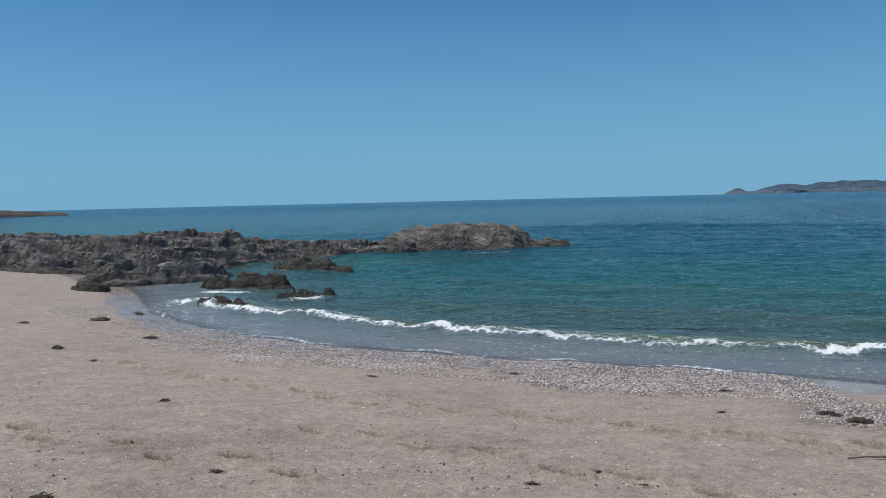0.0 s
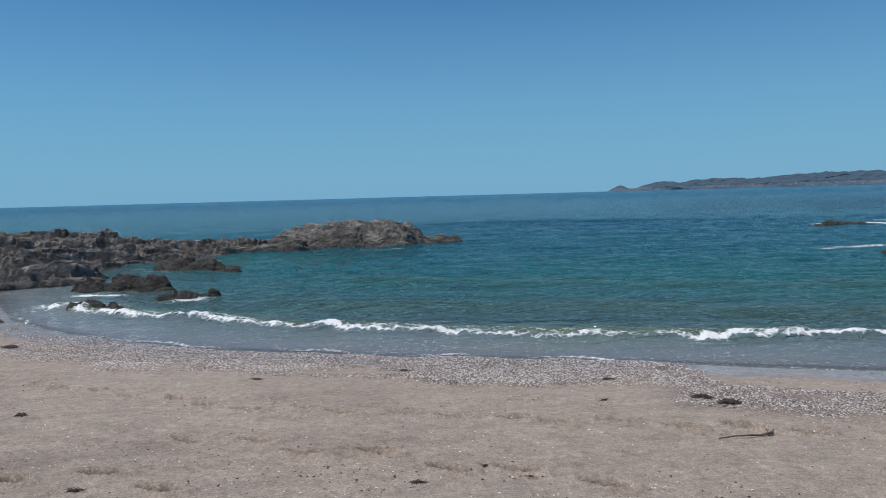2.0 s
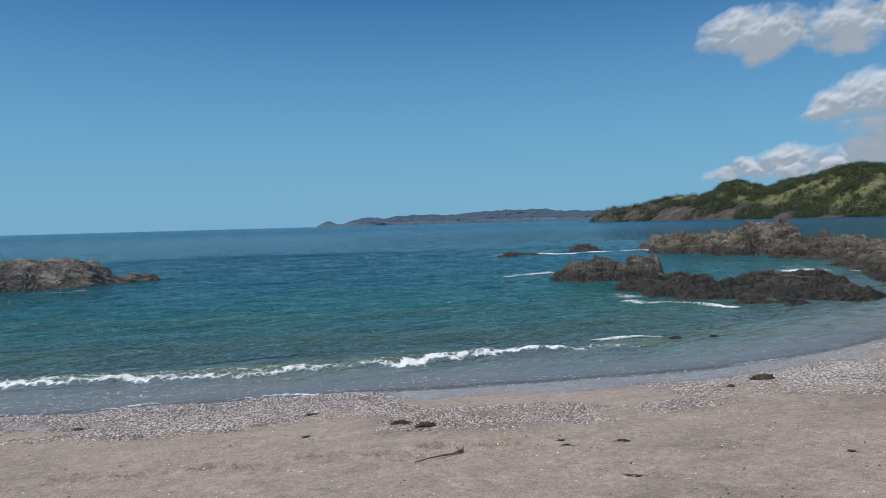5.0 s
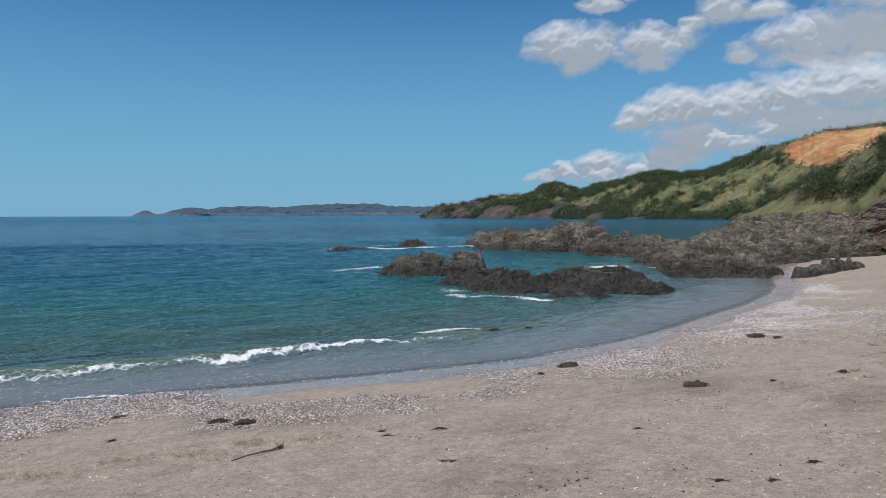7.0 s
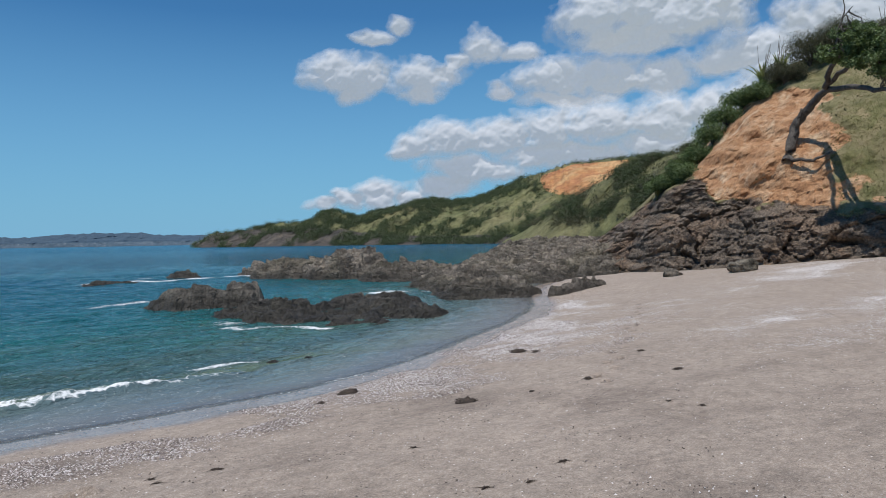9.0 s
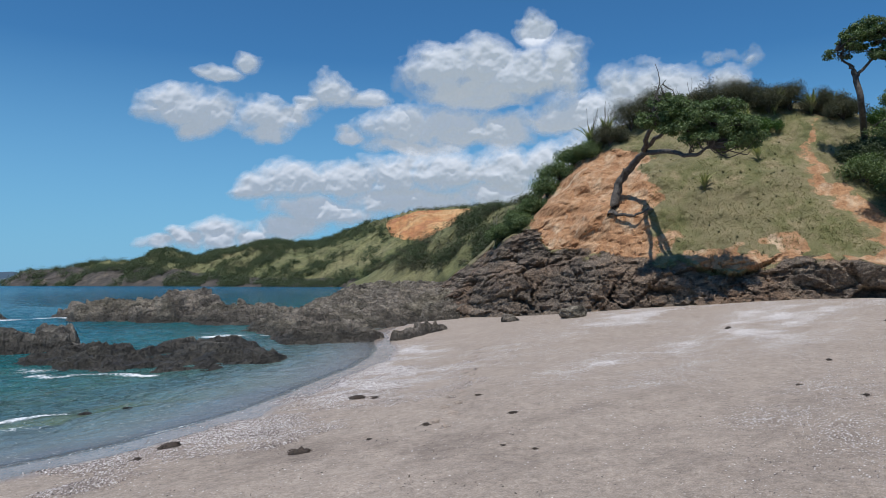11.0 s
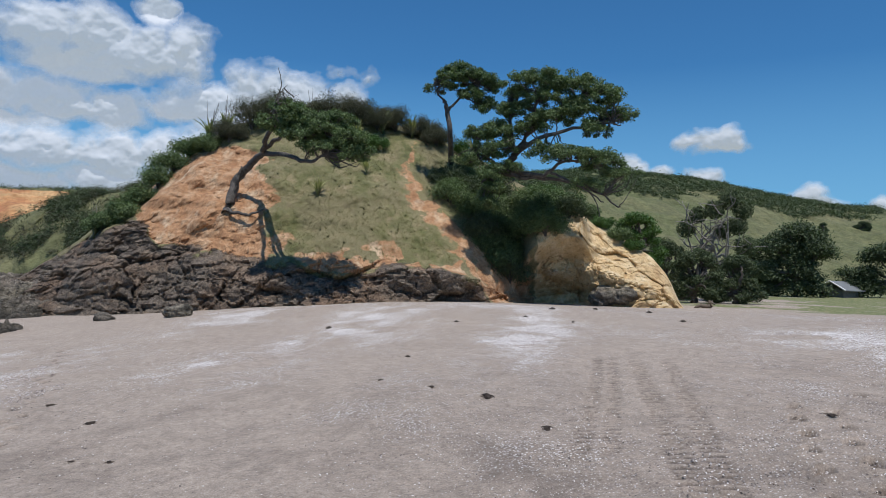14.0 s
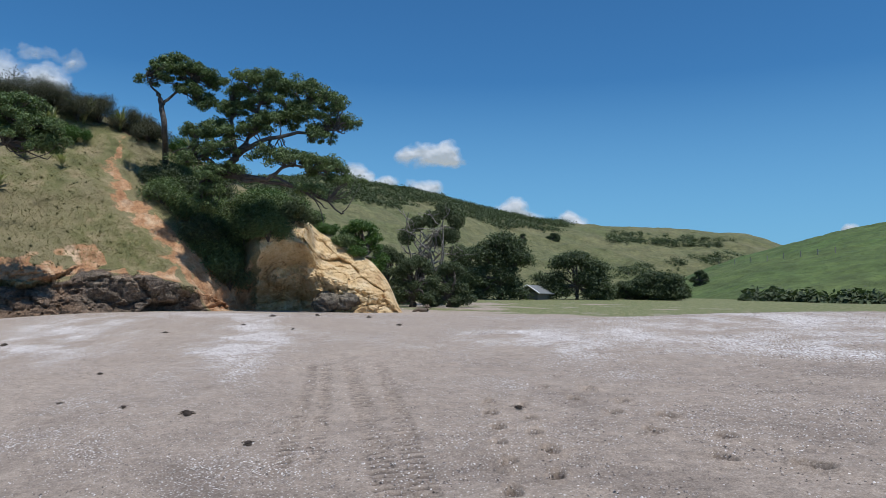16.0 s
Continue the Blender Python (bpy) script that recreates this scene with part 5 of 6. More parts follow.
tree("slender_tree", "slender tree with a dense flat-topped crown beside the clay path",
     ([face_point(90.2, 9.6), at(90.1, 12.2, 46), at(89.8, 14.2, 46), at(89.5, 15.0, 46)], 0.2, 0.13),
     [([at(89.8, 14.2, 46), at(90.8, 15.2, 46), at(92.0, 16.4, 46)], 0.1, 0.04), ([at(89.6, 14.8, 46), at(88.9, 15.6, 46), at(88.6, 16.2, 46)], 0.08, 0.03)],
     [(at(89.2, 16.3, 46), (0.9, 1.2, 0.8)), (at(90.6, 17.0, 46), (1.2, 1.4, 0.9)), (at(92.2, 16.8, 46), (1.2, 1.4, 0.8)), (at(93.4, 16.0, 46), (0.8, 1.0, 0.7)), (at(91.6, 15.4, 46), (0.9, 1, 0.6)), (at(93.0, 14.6, 46), (0.8, 1, 0.7))],
     0.28, 32000, 0.06, 41, LEAF, boughs=True, fill=26)


def bush(name, place, size, seed, mat, leaves, leaf_size, label, category="bush", group="", clumps=26, lump=0.34):
    """A dense low shrub: short stems under a lumpy crown of leaves."""
    r = np.random.default_rng(seed)
    place, size = np.asarray(place, float), np.asarray(size, float)
    u = r.normal(size=(clumps, 3))
    u /= np.linalg.norm(u, axis=1)[:, None]
    u[:, 2] = np.abs(u[:, 2])
    c = place + np.array([0, 0, size[2] * 0.25]) + u * size * r.uniform(0.35, 0.85, (clumps, 1))
    ob = root(name, Vector(place), label, category, group)
    st = [tube(curve([place + [0, 0, -0.3], place + (k - place) * [0.4, 0.4, 0.6], k], 5, 0.01, r), np.linspace(0.05, 0.015, 5) * max(size) * 0.8, 4) for k in c[::4]]
    co, f = join(st)
    part("stem", mesh_np("stem", co, f), BARK, ob)
    co, f = leaf_cloud(c, np.full(clumps, lump * min(size[0], size[2]) * 1.25), leaves, leaf_size, seed + 5)
    part("crown", mesh_np("crown", co, f, smooth=False), mat, ob)
    return ob


def flax(name, place, height, blades, seed, stalks=0, label="clump of sword-leaved flax"):
    """Arching sword leaves from one root, some with tall dry flower stalks."""
    r = np.random.default_rng(seed)
    place = np.asarray(place, float)
    ps = []
    for i in range(blades):
        a = r.uniform(0, 2 * math.pi)
        lean = r.uniform(0.15, 0.75)
        h = height * r.uniform(0.7, 1.3)
        d = np.array([math.cos(a), math.sin(a), 0])
        side = np.array([-d[1], d[0], 0]) * 0.05 * height
        t = np.linspace(0, 1, 5)[:, None]
        mid = place + d * lean * h * t ** 1.8 + np.array([0, 0, 1]) * h * (t - 0.35 * lean * t ** 3)
        w = (1 - t ** 3) * 0.95 + 0.05
        co = np.stack([mid - side * w, mid + side * w + np.array([0, 0, 0.01])], 1).reshape(-1, 3)
        k = np.arange(4)[:, None] * 2
        ps.append((co, k + [0, 1, 3, 2]))
    ob = root(name, Vector(place), label, "flax", "flax clumps")
    co, f = join(ps)
    part("foliage", mesh_np("foliage", co, f), FLAX, ob)
    for i in range(stalks):
        a = r.uniform(0, 2 * math.pi)
        top = place + np.array([math.cos(a) * 0.5, math.sin(a) * 0.5, height * r.uniform(1.5, 2.1)])
        co, f = tube(curve([place, (place + top) / 2 + [0.05, 0.05, 0.1], top], 7, 0.02, r), np.linspace(0.025, 0.012, 7), 4)
        part("flower_stalk", mesh_np("flower_stalk", co, f), DEADWOOD, ob)
    return ob


# scrub along the crest and the flanks of the headland: angle, elevation, width, height, kind
CREST_BUSHES = [(64.2, 4.0, 1.3, 0.8, 0), (65.4, 4.8, 1.4, 0.9, 0), (66.6, 6.0, 1.5, 0.9, 0), (67.8, 7.4, 1.6, 1.0, 0), (68.8, 8.6, 1.6, 1.1, 0), (69.8, 9.8, 1.6, 1.0, 0), (71.0, 10.4, 1.3, 0.8, 0), (72.6, 11.2, 1.2, 0.9, 1),
                (74.3, 12.3, 1.7, 1.3, 1), (75.8, 12.8, 1.8, 1.4, 1), (77.8, 13.1, 1.6, 1.0, 1), (79.6, 13.3, 1.6, 1.0, 1), (81.2, 13.4, 1.9, 1.3, 1), (82.6, 13.3, 1.6, 1.1, 1), (84.2, 12.9, 1.5, 1.0, 1), (85.6, 12.9, 1.2, 1.2, 1), (87.8, 12.4, 1.6, 0.9, 1),
                (89.0, 11.9, 1.4, 0.8, 1), (91.4, 11.2, 1.5, 0.9, 2), (90.5, 8.1, 1.0, 0.8, 2), (91.3, 7.4, 0.9, 0.7, 2), (83.4, 11.6, 1.5, 0.7, 2), (80.8, 12.4, 1.4, 0.8, 2), (94.8, 9.6, 1.4, 0.9, 0), (97.4, 8.0, 1.8, 0.8, 2), (99.5, 7.4, 1.8, 0.8, 2), (101.2, 6.6, 1.2, 0.7, 0), (102.4, 5.7, 1.0, 0.6, 2), (103.6, 4.8, 1.0, 0.6, 0), (104.8, 4.0, 0.8, 0.5, 2)]
for i, (a, e, w, h, kind) in enumerate(CREST_BUSHES):
    p = face_point(a, e - 0.5)
    if kind == 1:
        p, h = p + [0, 0, 0.25], h * 1.15
    bush("bush", p, (w, w * 1.1, h), 100 + i, (LEAF, LEAF_CLIPPED, LEAF_BRIGHT)[kind], (8000, 15000, 6000)[kind], (0.06, 0.04, 0.05)[kind],
         ("dark green glossy coastal shrub on the bank", "wind-clipped grey-green scrub on the crest", "bright green low shrub on the bank")[kind], group="headland scrub")
# shrubs filling the gully; every third gets darker leaves for the big tree's shade
GULLY = [(90.0, 8.6), (91.2, 9.0), (90.2, 7.4), (91.6, 7.6), (92.2, 6.2), (93.6, 6.6), (92.6, 4.6), (94.0, 5.2), (93.6, 3.4), (95.0, 4.0), (94.4, 2.2), (95.4, 2.8), (95.2, 1.2), (97.4, 6.4), (98.6, 6.6), (99.8, 6.4), (96.8, 7.0), (96.2, 4.8), (95.6, 5.6), (98.0, 5.2), (97.0, 5.4), (94.0, 8.0), (92.8, 8.2)]
for i, (a, e) in enumerate(GULLY):
    bush("bush", face_point(a, e - 0.4), (1.4, 1.4, 1.2), 200 + i, LEAF if i % 3 else LEAF_FAR, 7000, 0.065, "leafy shrub in the gully below the big tree, some darkened for its shade", group="gully shrubs")
for i, (a, e, h, n, s) in enumerate([(71.2, 10.8, 1.5, 60, 6), (72.4, 11.3, 1.5, 60, 5), (79.0, 13.0, 1.3, 40, 3), (80.2, 13.2, 1.2, 40, 3), (82.6, 11.9, 1.3, 45, 0), (84.6, 12.4, 1.5, 45, 0), (87.0, 12.2, 1.5, 50, 0), (88.4, 12.0, 1.4, 50, 0), (81.0, 9.6, 1.1, 45, 0), (79.6, 7.2, 1.0, 45, 0), (83.4, 9.2, 0.9, 40, 0),
                                    (92.0, 11.0, 1.2, 45, 0), (91.2, 6.6, 1.1, 45, 0), (95.0, 1.8, 1.0, 40, 0), (95.8, 6.6, 1.2, 40, 0), (63.6, 3.0, 1.2, 30, 3)]):
    flax("flax", face_point(a, e - 0.25), h, n, 300 + i, s, "clump of sword-leaved flax on the bank" + (" with tall dry flower stalks" if s else ""))


def tufts(name, label, category, box, count, size, seed, mat, keep):
    """Short tussocks of grass over the bank, too many to count."""
    r = np.random.default_rng(seed)
    a0, a1, e0, e1 = box
    co, fs, n = [], [], 0
    for k in range(count):
        a, e = r.uniform(a0, a1), r.uniform(e0, e1)
        if not keep(a, e):
            continue
        hit, p, nrm, _, ob, _ = scene.ray_cast(DEPS, Vector((0, 0, EYE)), heading(a, e))
        if not hit or ob.name != "headland_bank":
            continue
        s = size * r.uniform(0.5, 1.5)
        m = 9
        t = r.uniform(0, 6.28, m)
        d = np.stack([np.cos(t), np.sin(t), np.zeros(m)], 1)
        tip = np.array(p) + d * s * r.uniform(0.3, 0.9, (m, 1)) + np.array([0, 0, 1]) * s * r.uniform(0.5, 1.1, (m, 1))
        side = np.stack([-d[:, 1], d[:, 0], np.zeros(m)], 1) * s * 0.13
        b = np.array(p) + d * s * 0.12
        co.append(np.stack([b - side, b + side, tip], 1).reshape(-1, 3))
        fs.append(n + np.arange(m * 3).reshape(m, 3))
        n += m * 3
    return thing(name, mesh_np(name, np.concatenate(co), np.concatenate(fs), smooth=False), mat, label, category, kind="stuff")


def grassy(a, e):
    n = float(fbm(np.array(a * 0.6), np.array(e * 0.6), 2.0, 3))
    return a > 75.5 + n * 2 and e > 2.2 + n and not (abs(a - np.interp(e, [2, 3.9, 5.3, 6.5, 7.2, 9.7, 12], [93, 91.4, 89.8, 88.2, 87.4, 86.3, 87.5])) < np.interp(e, [4, 6.5, 7.5], [1.5, 1.8, 0.8]))


tufts("bank_grass", "rough olive and straw-coloured grass on the bank", "grass", (75, 94, 2, 12.8), 18000, 0.055, 71, TUSSOCK, grassy)
tufts("bank_weeds", "low green weeds among the grass", "grass", (70, 97, 1, 13), 260, 0.13, 72, LEAF_GREY, lambda a, e: grassy(a, e) or (hash((round(a, 1), round(e, 1))) % 9 == 0))
# far trees -------------------------------------------------------------------
def far_tree(az, el0, el1, d, width, seed, mat=LEAF_FAR, label="dense dark green tree on the flat behind the beach", n=34000, bare=False):
    """A broad tree on the flat: short trunk, limbs and a domed crown between two elevations."""
    r = np.random.default_rng(seed)
    base, top = at(az, el0, d), at(az, el1, d)
    base[2] = on_ground(base[0], base[1]) - 0.1 if d < 130 else base[2]
    h = top[2] - base[2]
    side = np.array([math.cos(radians(az)), -math.sin(radians(az)), 0])
    fork = base + [0, 0, h * 0.3]
    limbs, pads = [], []
    for k in range(34):
        o = r.uniform(-1, 1)
        z = 0.02 + 0.84 * math.sqrt(1 - 0.94 * o * o) * (1.0 if k % 2 else r.uniform(0.0, 0.75))
        c = base + side * o * width * 0.42 + np.array([0, 0, h * z]) + r.normal(size=3) * [width * 0.05, width * 0.05, 0.1]
        limbs.append(([fork, (fork + c) / 2 + r.normal(size=3) * 0.3, c], 0.16, 0.05))
        pads.append((c, (width * 0.15, width * 0.15, h * 0.12)))
    return tree("bare_tree" if bare else "tree", label, ([base, base + [0.1, 0, h * 0.15], fork], 0.32, 0.24), limbs, pads, width * 0.10, n, min(0.15, width * 0.02), seed, mat, twigs=2, group="trees behind the beach", fill=30)


for i, (az, e0, e1, d, w) in enumerate([(105.2, 4.0, 6.6, 56, 3.6), (116.4, 1.1, 5.8, 92, 8.6), (114.0, 1.1, 4.6, 96, 6.5), (122.5, 0.6, 4.05, 100, 9.6), (128.6, 0.4, 2.6, 105, 7.6), (126.3, 0.4, 1.8, 108, 5.0), (131.7, 1.5, 2.7, 150, 3.2),
                                        (109.4, 0.9, 3.7, 60, 3.8), (112.4, 0.9, 3.3, 61, 3.6), (107.2, 1.2, 4.6, 66, 3.8), (118.2, 4.7, 5.6, 260, 4.0), (120.6, 5.0, 5.6, 270, 7.0)]):
    if d > 200:
        d = float(np.hypot(*face_point(az, e0)[:2]))
    far_tree(az, e0, e1, d, w, 400 + i, LEAF_FAR if i else LEAF_BRIGHT, ("bright green shrubby tree behind the ochre cliff" if i == 0 else "dense dark green pohutukawa on the flat behind the beach"))


# the part-dead tree with pale bare branches
def dead_tree():
    r = np.random.default_rng(77)
    base = at(110.9, 0.3, 66)
    base[2] = on_ground(base[0], base[1]) - 0.1
    ob = root("dead_tree", Vector(base), "part-dead tree with pale bare tangled branches", "tree")
    co, f = tube(curve([base, at(110.2, 1.8, 66), at(110.0, 3.0, 66)], 10, 0.05, r), np.linspace(0.3, 0.18, 10), 8)
    part("trunk", mesh_np("trunk", co, f), DEADWOOD, ob)
    tips = []
    for i in range(26):
        a, e = r.uniform(107.8, 113.6), r.uniform(2.2, 7.6)
        tip = at(a, e, 66 + r.uniform(-2, 2))
        s = at(110.4 + r.uniform(-0.8, 1.2), r.uniform(1.6, 4.6), 66)
        line = curve([s, (s + tip) / 2 + r.normal(size=3) * 0.5, tip], 10, 0.12, r)
        ps = [tube(line, np.linspace(0.11, 0.03, 10), 5)]
        for j in range(4):
            q = line[r.integers(4, 10)]
            e2 = q + r.normal(size=3) * [0.8, 0.8, 0.7] + [0, 0, 0.3]
            ps.append(tube(curve([q, (q + e2) / 2 + r.normal(size=3) * 0.12, e2], 6, 0.03, r), np.linspace(0.04, 0.012, 6), 4))
        co, f = join(ps)
        part("branch", mesh_np("branch", co, f), DEADWOOD, ob)
        tips.append(tip)
    co, f = leaf_cloud([at(111.9, 7.4, 66), at(112.8, 6.6, 66), at(110.8, 6.6, 66), at(108.8, 5.2, 66), at(109.6, 6.2, 66), at(112.4, 5.4, 66), at(111.4, 5.0, 66), at(113.0, 3.8, 66)], [0.8, 0.7, 0.7, 0.7, 0.6, 0.7, 0.6, 0.8], 17000, 0.085, 5)
    part("crown", mesh_np("crown", co, f, smooth=False), LEAF_FAR, ob)


dead_tree()


def scatter_bush(name, label, patch, keep, count, size, seed, mat, per=46, leaf=0.34):
    """Bush over a far hillside, too many to count."""
    A, V, X, Y, Z = patch
    r = np.random.default_rng(seed)
    E = np.degrees(np.arctan2(Z - EYE, np.hypot(X, Y)))
    w = (keep(A, E, X, Y) * (V <= 1.02)).ravel() * (np.hypot(X, Y).ravel() ** 1.0)
    if w.sum() == 0:
        return None
    k = r.choice(len(w), count, p=w / w.sum())
    c = np.stack([X.ravel()[k], Y.ravel()[k], Z.ravel()[k]], 1) + r.normal(size=(count, 3)) * [size * 0.4, size * 0.4, 0]
    s = size * r.uniform(0.5, 1.3, count)
    c[:, 2] += s * 0.35
    co, f = leaf_cloud(c, np.stack([s, s, s * 0.8], 1), count * per, size * leaf, seed + 1, up=0.8)
    return thing(name, mesh_np(name, co, f, smooth=False), mat, label, "bush", kind="stuff")


def patchy(size, seed, level):
    return lambda X, Y: step01(level - 0.1, level + 0.1, fbm(X / size, Y / size, seed, 4))


hp = patchy(26, 3.0, -0.06)
scatter_bush("bush_on_headland", "dark coastal bush covering the distant headland", HEADLAND,
             lambda A, E, X, Y: np.maximum(hp(X, Y) * step01(30, 44, A + 6 * hp(X * 1.7, Y * 1.7)), step01(0.55, 0.3, np.interp(A, *np.array(HEADLAND_SKY).T) - E) * step01(54, 50, A) * (0.15 + 0.85 * step01(35, 40, A)) * (0.35 + 0.65 * hp(X * 0.7, Y * 0.7))) * (1 - quarry(A, E)) * step01(0.5, 0.8, E + 0.004 * X) * (1 - 0.9 * step01(53, 54, A) * step01(0.9, 0.3, np.abs(E - 5.0))), 7000, 2.0, 51, LEAF_FAR, 46, 0.16)
scatter_bush("scrub_on_headland", "olive scrub dotted over the distant pasture", HEADLAND, lambda A, E, X, Y: (0.08 + step01(0.0, 0.3, fbm(X / 18, Y / 18, 31, 4))) * (1 - quarry(A, E)) * step01(34, 44, A) * step01(0.3, 0.7, E), 1500, 1.3, 55, LEAF_GREY, 40, 0.16)
sp = patchy(9, 8.0, -0.05)
scatter_bush("bush_on_spur", "scrub covering the spur beside the headland", SPUR, lambda A, E, X, Y: sp(X, Y) * step01(1.2, 2.0, E), 1700, 0.7, 52, LEAF_FAR, 64, 0.13)
scatter_bush("scrub_on_spur", "grey-green scrub on the spur", SPUR, lambda A, E, X, Y: (0.2 + sp(X, Y)) * step01(0.6, 1.4, E), 700, 0.7, 56, LEAF_GREY, 64, 0.14)
scatter_bush("bush_on_ridge", "dark bush along the top of the inland ridge", RIDGE,
             lambda A, E, X, Y: np.maximum(step01(122.5, 121, A) * step01(-0.15, 0.1, E - np.interp(A, [100, 104.3, 107.8, 110.2, 113.3, 116, 120, 122], [7.8, 7.8, 7.6, 7.9, 7.1, 6.1, 5.8, 6.1]) + 0.5 * fbm(X / 20, Y / 20, 3, 3)), step01(-0.15, 0.25, fbm(X / 16, Y / 16, 8, 3)) * np.maximum(0.9 * step01(124.5, 125.5, A) * step01(135, 134, A) * step01(0.5, 0.3, np.abs(E - 5.3 + 0.09 * (A - 125))),
             step01(124.5, 126, A) * step01(135, 134, A) * step01(0.55, 0.35, np.abs(E - 2.4 - 0.16 * (A - 126))))), 7000, 1.8, 53, LEAF_FAR, 30, 0.24)
scatter_bush("hedge", "row of low dark shrubs at the foot of the green hill", MEADOW, lambda A, E, X, Y: step01(134.5, 135.5, A) * step01(144, 143, A) * step01(0.5, 0.42, E) * step01(0.05, 0.15, E), 60, 1.3, 54, LEAF_FAR, 90)

# clouds ----------------------------------------------------------------------
CLOUDS = {
    "cloud_bank": [(47.4, 7.9, 2.8, 1.7), (44.8, 7.3, 2.2, 1.0), (51.5, 8.0, 3.0, 1.5), (55.5, 8.6, 3.0, 1.8), (60, 8.8, 3.4, 1.9), (64.5, 8.8, 3.0, 1.7), (68.3, 9.3, 2.8, 1.7), (57, 6.6, 7.0, 1.4), (50, 5.6, 4.5, 1.3), (47, 4.4, 3.2, 0.9), (64, 7.0, 5.0, 1.5), (71, 9, 3, 2.5),
                   (41.9, 3.7, 1.8, 1.3), (39.4, 3.3, 1.8, 0.8), (37.4, 3.0, 1.6, 0.5), (44.2, 3.4, 1.4, 0.9)],
    "cloud_high": [(59.5, 16.9, 3.6, 2.2), (62.8, 17.0, 2.8, 2.3), (66.5, 16.4, 3.4, 2.0), (69.2, 16.9, 2.0, 2.2), (66.8, 19.4, 1.2, 1.5), (56, 12.6, 3.4, 1.6), (60.5, 12.4, 3.4, 1.7), (64, 12.1, 2.8, 1.5), (57, 11.0, 4.0, 0.8), (62, 15.0, 5.0, 1.3)],
    "cloud_low": [(74.8, 14.6, 2.8, 2.3), (71.5, 13.2, 3.5, 1.8), (78, 14.2, 2.6, 2.0), (81.8, 14.3, 1.6, 1.3), (69, 12.8, 3.0, 1.2), (76, 12, 6, 2)],
    "cloud_small": [(38.6, 12.9, 2.6, 1.6), (41.0, 12.9, 2.0, 1.9), (40.2, 11.6, 1.8, 0.9), (45.0, 12.8, 2.3, 1.6), (47.6, 13.2, 1.8, 0.8), (45.0, 11.7, 1.2, 0.9), (50.4, 15.0, 1.8, 1.5), (53.2, 14.5, 1.9, 0.9), (48.6, 14.0, 1.2, 0.7), (51.3, 11.8, 1.0, 0.7), (41.6, 16.0, 1.9, 0.6), (43.6, 16.8, 0.9, 0.6)],
    "cloud_wisp": [(81.0, 16.7, 3.4, 1.2), (83.4, 16.6, 2.0, 1.9)],
    "cloud_puff": [(110.6, 11.7, 2.4, 1.0), (109.4, 11.8, 1.7, 0.7), (112, 11.4, 1.2, 0.7)],
    "cloud_row": [(104.7, 9.9, 1.3, 1.2), (106.5, 9.3, 1.3, 0.6), (110.2, 8.8, 1.5, 0.9), (117.4, 7.5, 1.5, 0.9), (118.6, 7.0, 1.2, 0.6), (122.2, 6.5, 1.0, 0.6), (141.8, 5.2, 0.6, 0.5)],
}


def make_cloud(name, lobes, seed, dist):
    a0, a1 = min(l[0] - l[2] for l in lobes) - 2, max(l[0] + l[2] for l in lobes) + 2
    e0, e1 = max(-0.4, min(l[1] - l[3] for l in lobes) - 1.5), max(l[1] + l[3] for l in lobes) + 1.5
    A, E = np.meshgrid(np.arange(a0, a1, 0.11), np.arange(e0, e1, 0.11), indexing="ij")
    wa = A + 0.8 * fbm(A * 0.3, E * 0.4, seed, 3)
    we = E + 0.5 * fbm(A * 0.3, E * 0.4, seed + 9, 3)
    dens = np.full_like(A, -1.0)
    bulge = np.zeros_like(A)
    for a, e, w, h in lobes:
        y = (we - e) / h
        q = np.sqrt(((wa - a) / w) ** 2 + np.where(y < 0, y * 1.15, y) ** 2) / 1.22
        dens = np.maximum(dens, 1 - q)
        bulge = np.maximum(bulge, np.sqrt(np.clip(1 - q * q * 0.7, 0, 1)) * min(w, h * 1.6))
    billow = 0.5 - np.abs(fbm(A * 0.6, E * 0.7, seed + 2, 4)) * 0.9
    puffs = 0.5 - np.abs(fbm(A * 1.5, E * 1.7, seed + 6, 3)) * 0.9
    bulge = bulge * 62 + 17 * billow + 3.5 * puffs + 1 * fbm(A * 3.0, E * 3.2, seed + 4, 3)
    dens = dens + 0.16 * billow + 0.08 * puffs - (0.68 if name == "thin_cloud" else 0.06)
    D = dist - bulge
    a, el = np.radians(A), np.radians(E)
    me = grid_mesh(name, D * np.sin(a) * np.cos(el), D * np.cos(a) * np.cos(el), EYE + D * np.sin(el), {"dens": dens}, keep=dens > -0.12)
    return thing(name, me, CLOUD, "white fair-weather cumulus cloud with a grey base", "cloud", kind="structure")


for i, (key, lobes) in enumerate(CLOUDS.items()):
    make_cloud("thin_cloud" if key == "cloud_wisp" else "cloud", lobes, 3.0 + 7 * i, 4300 + 60 * i)
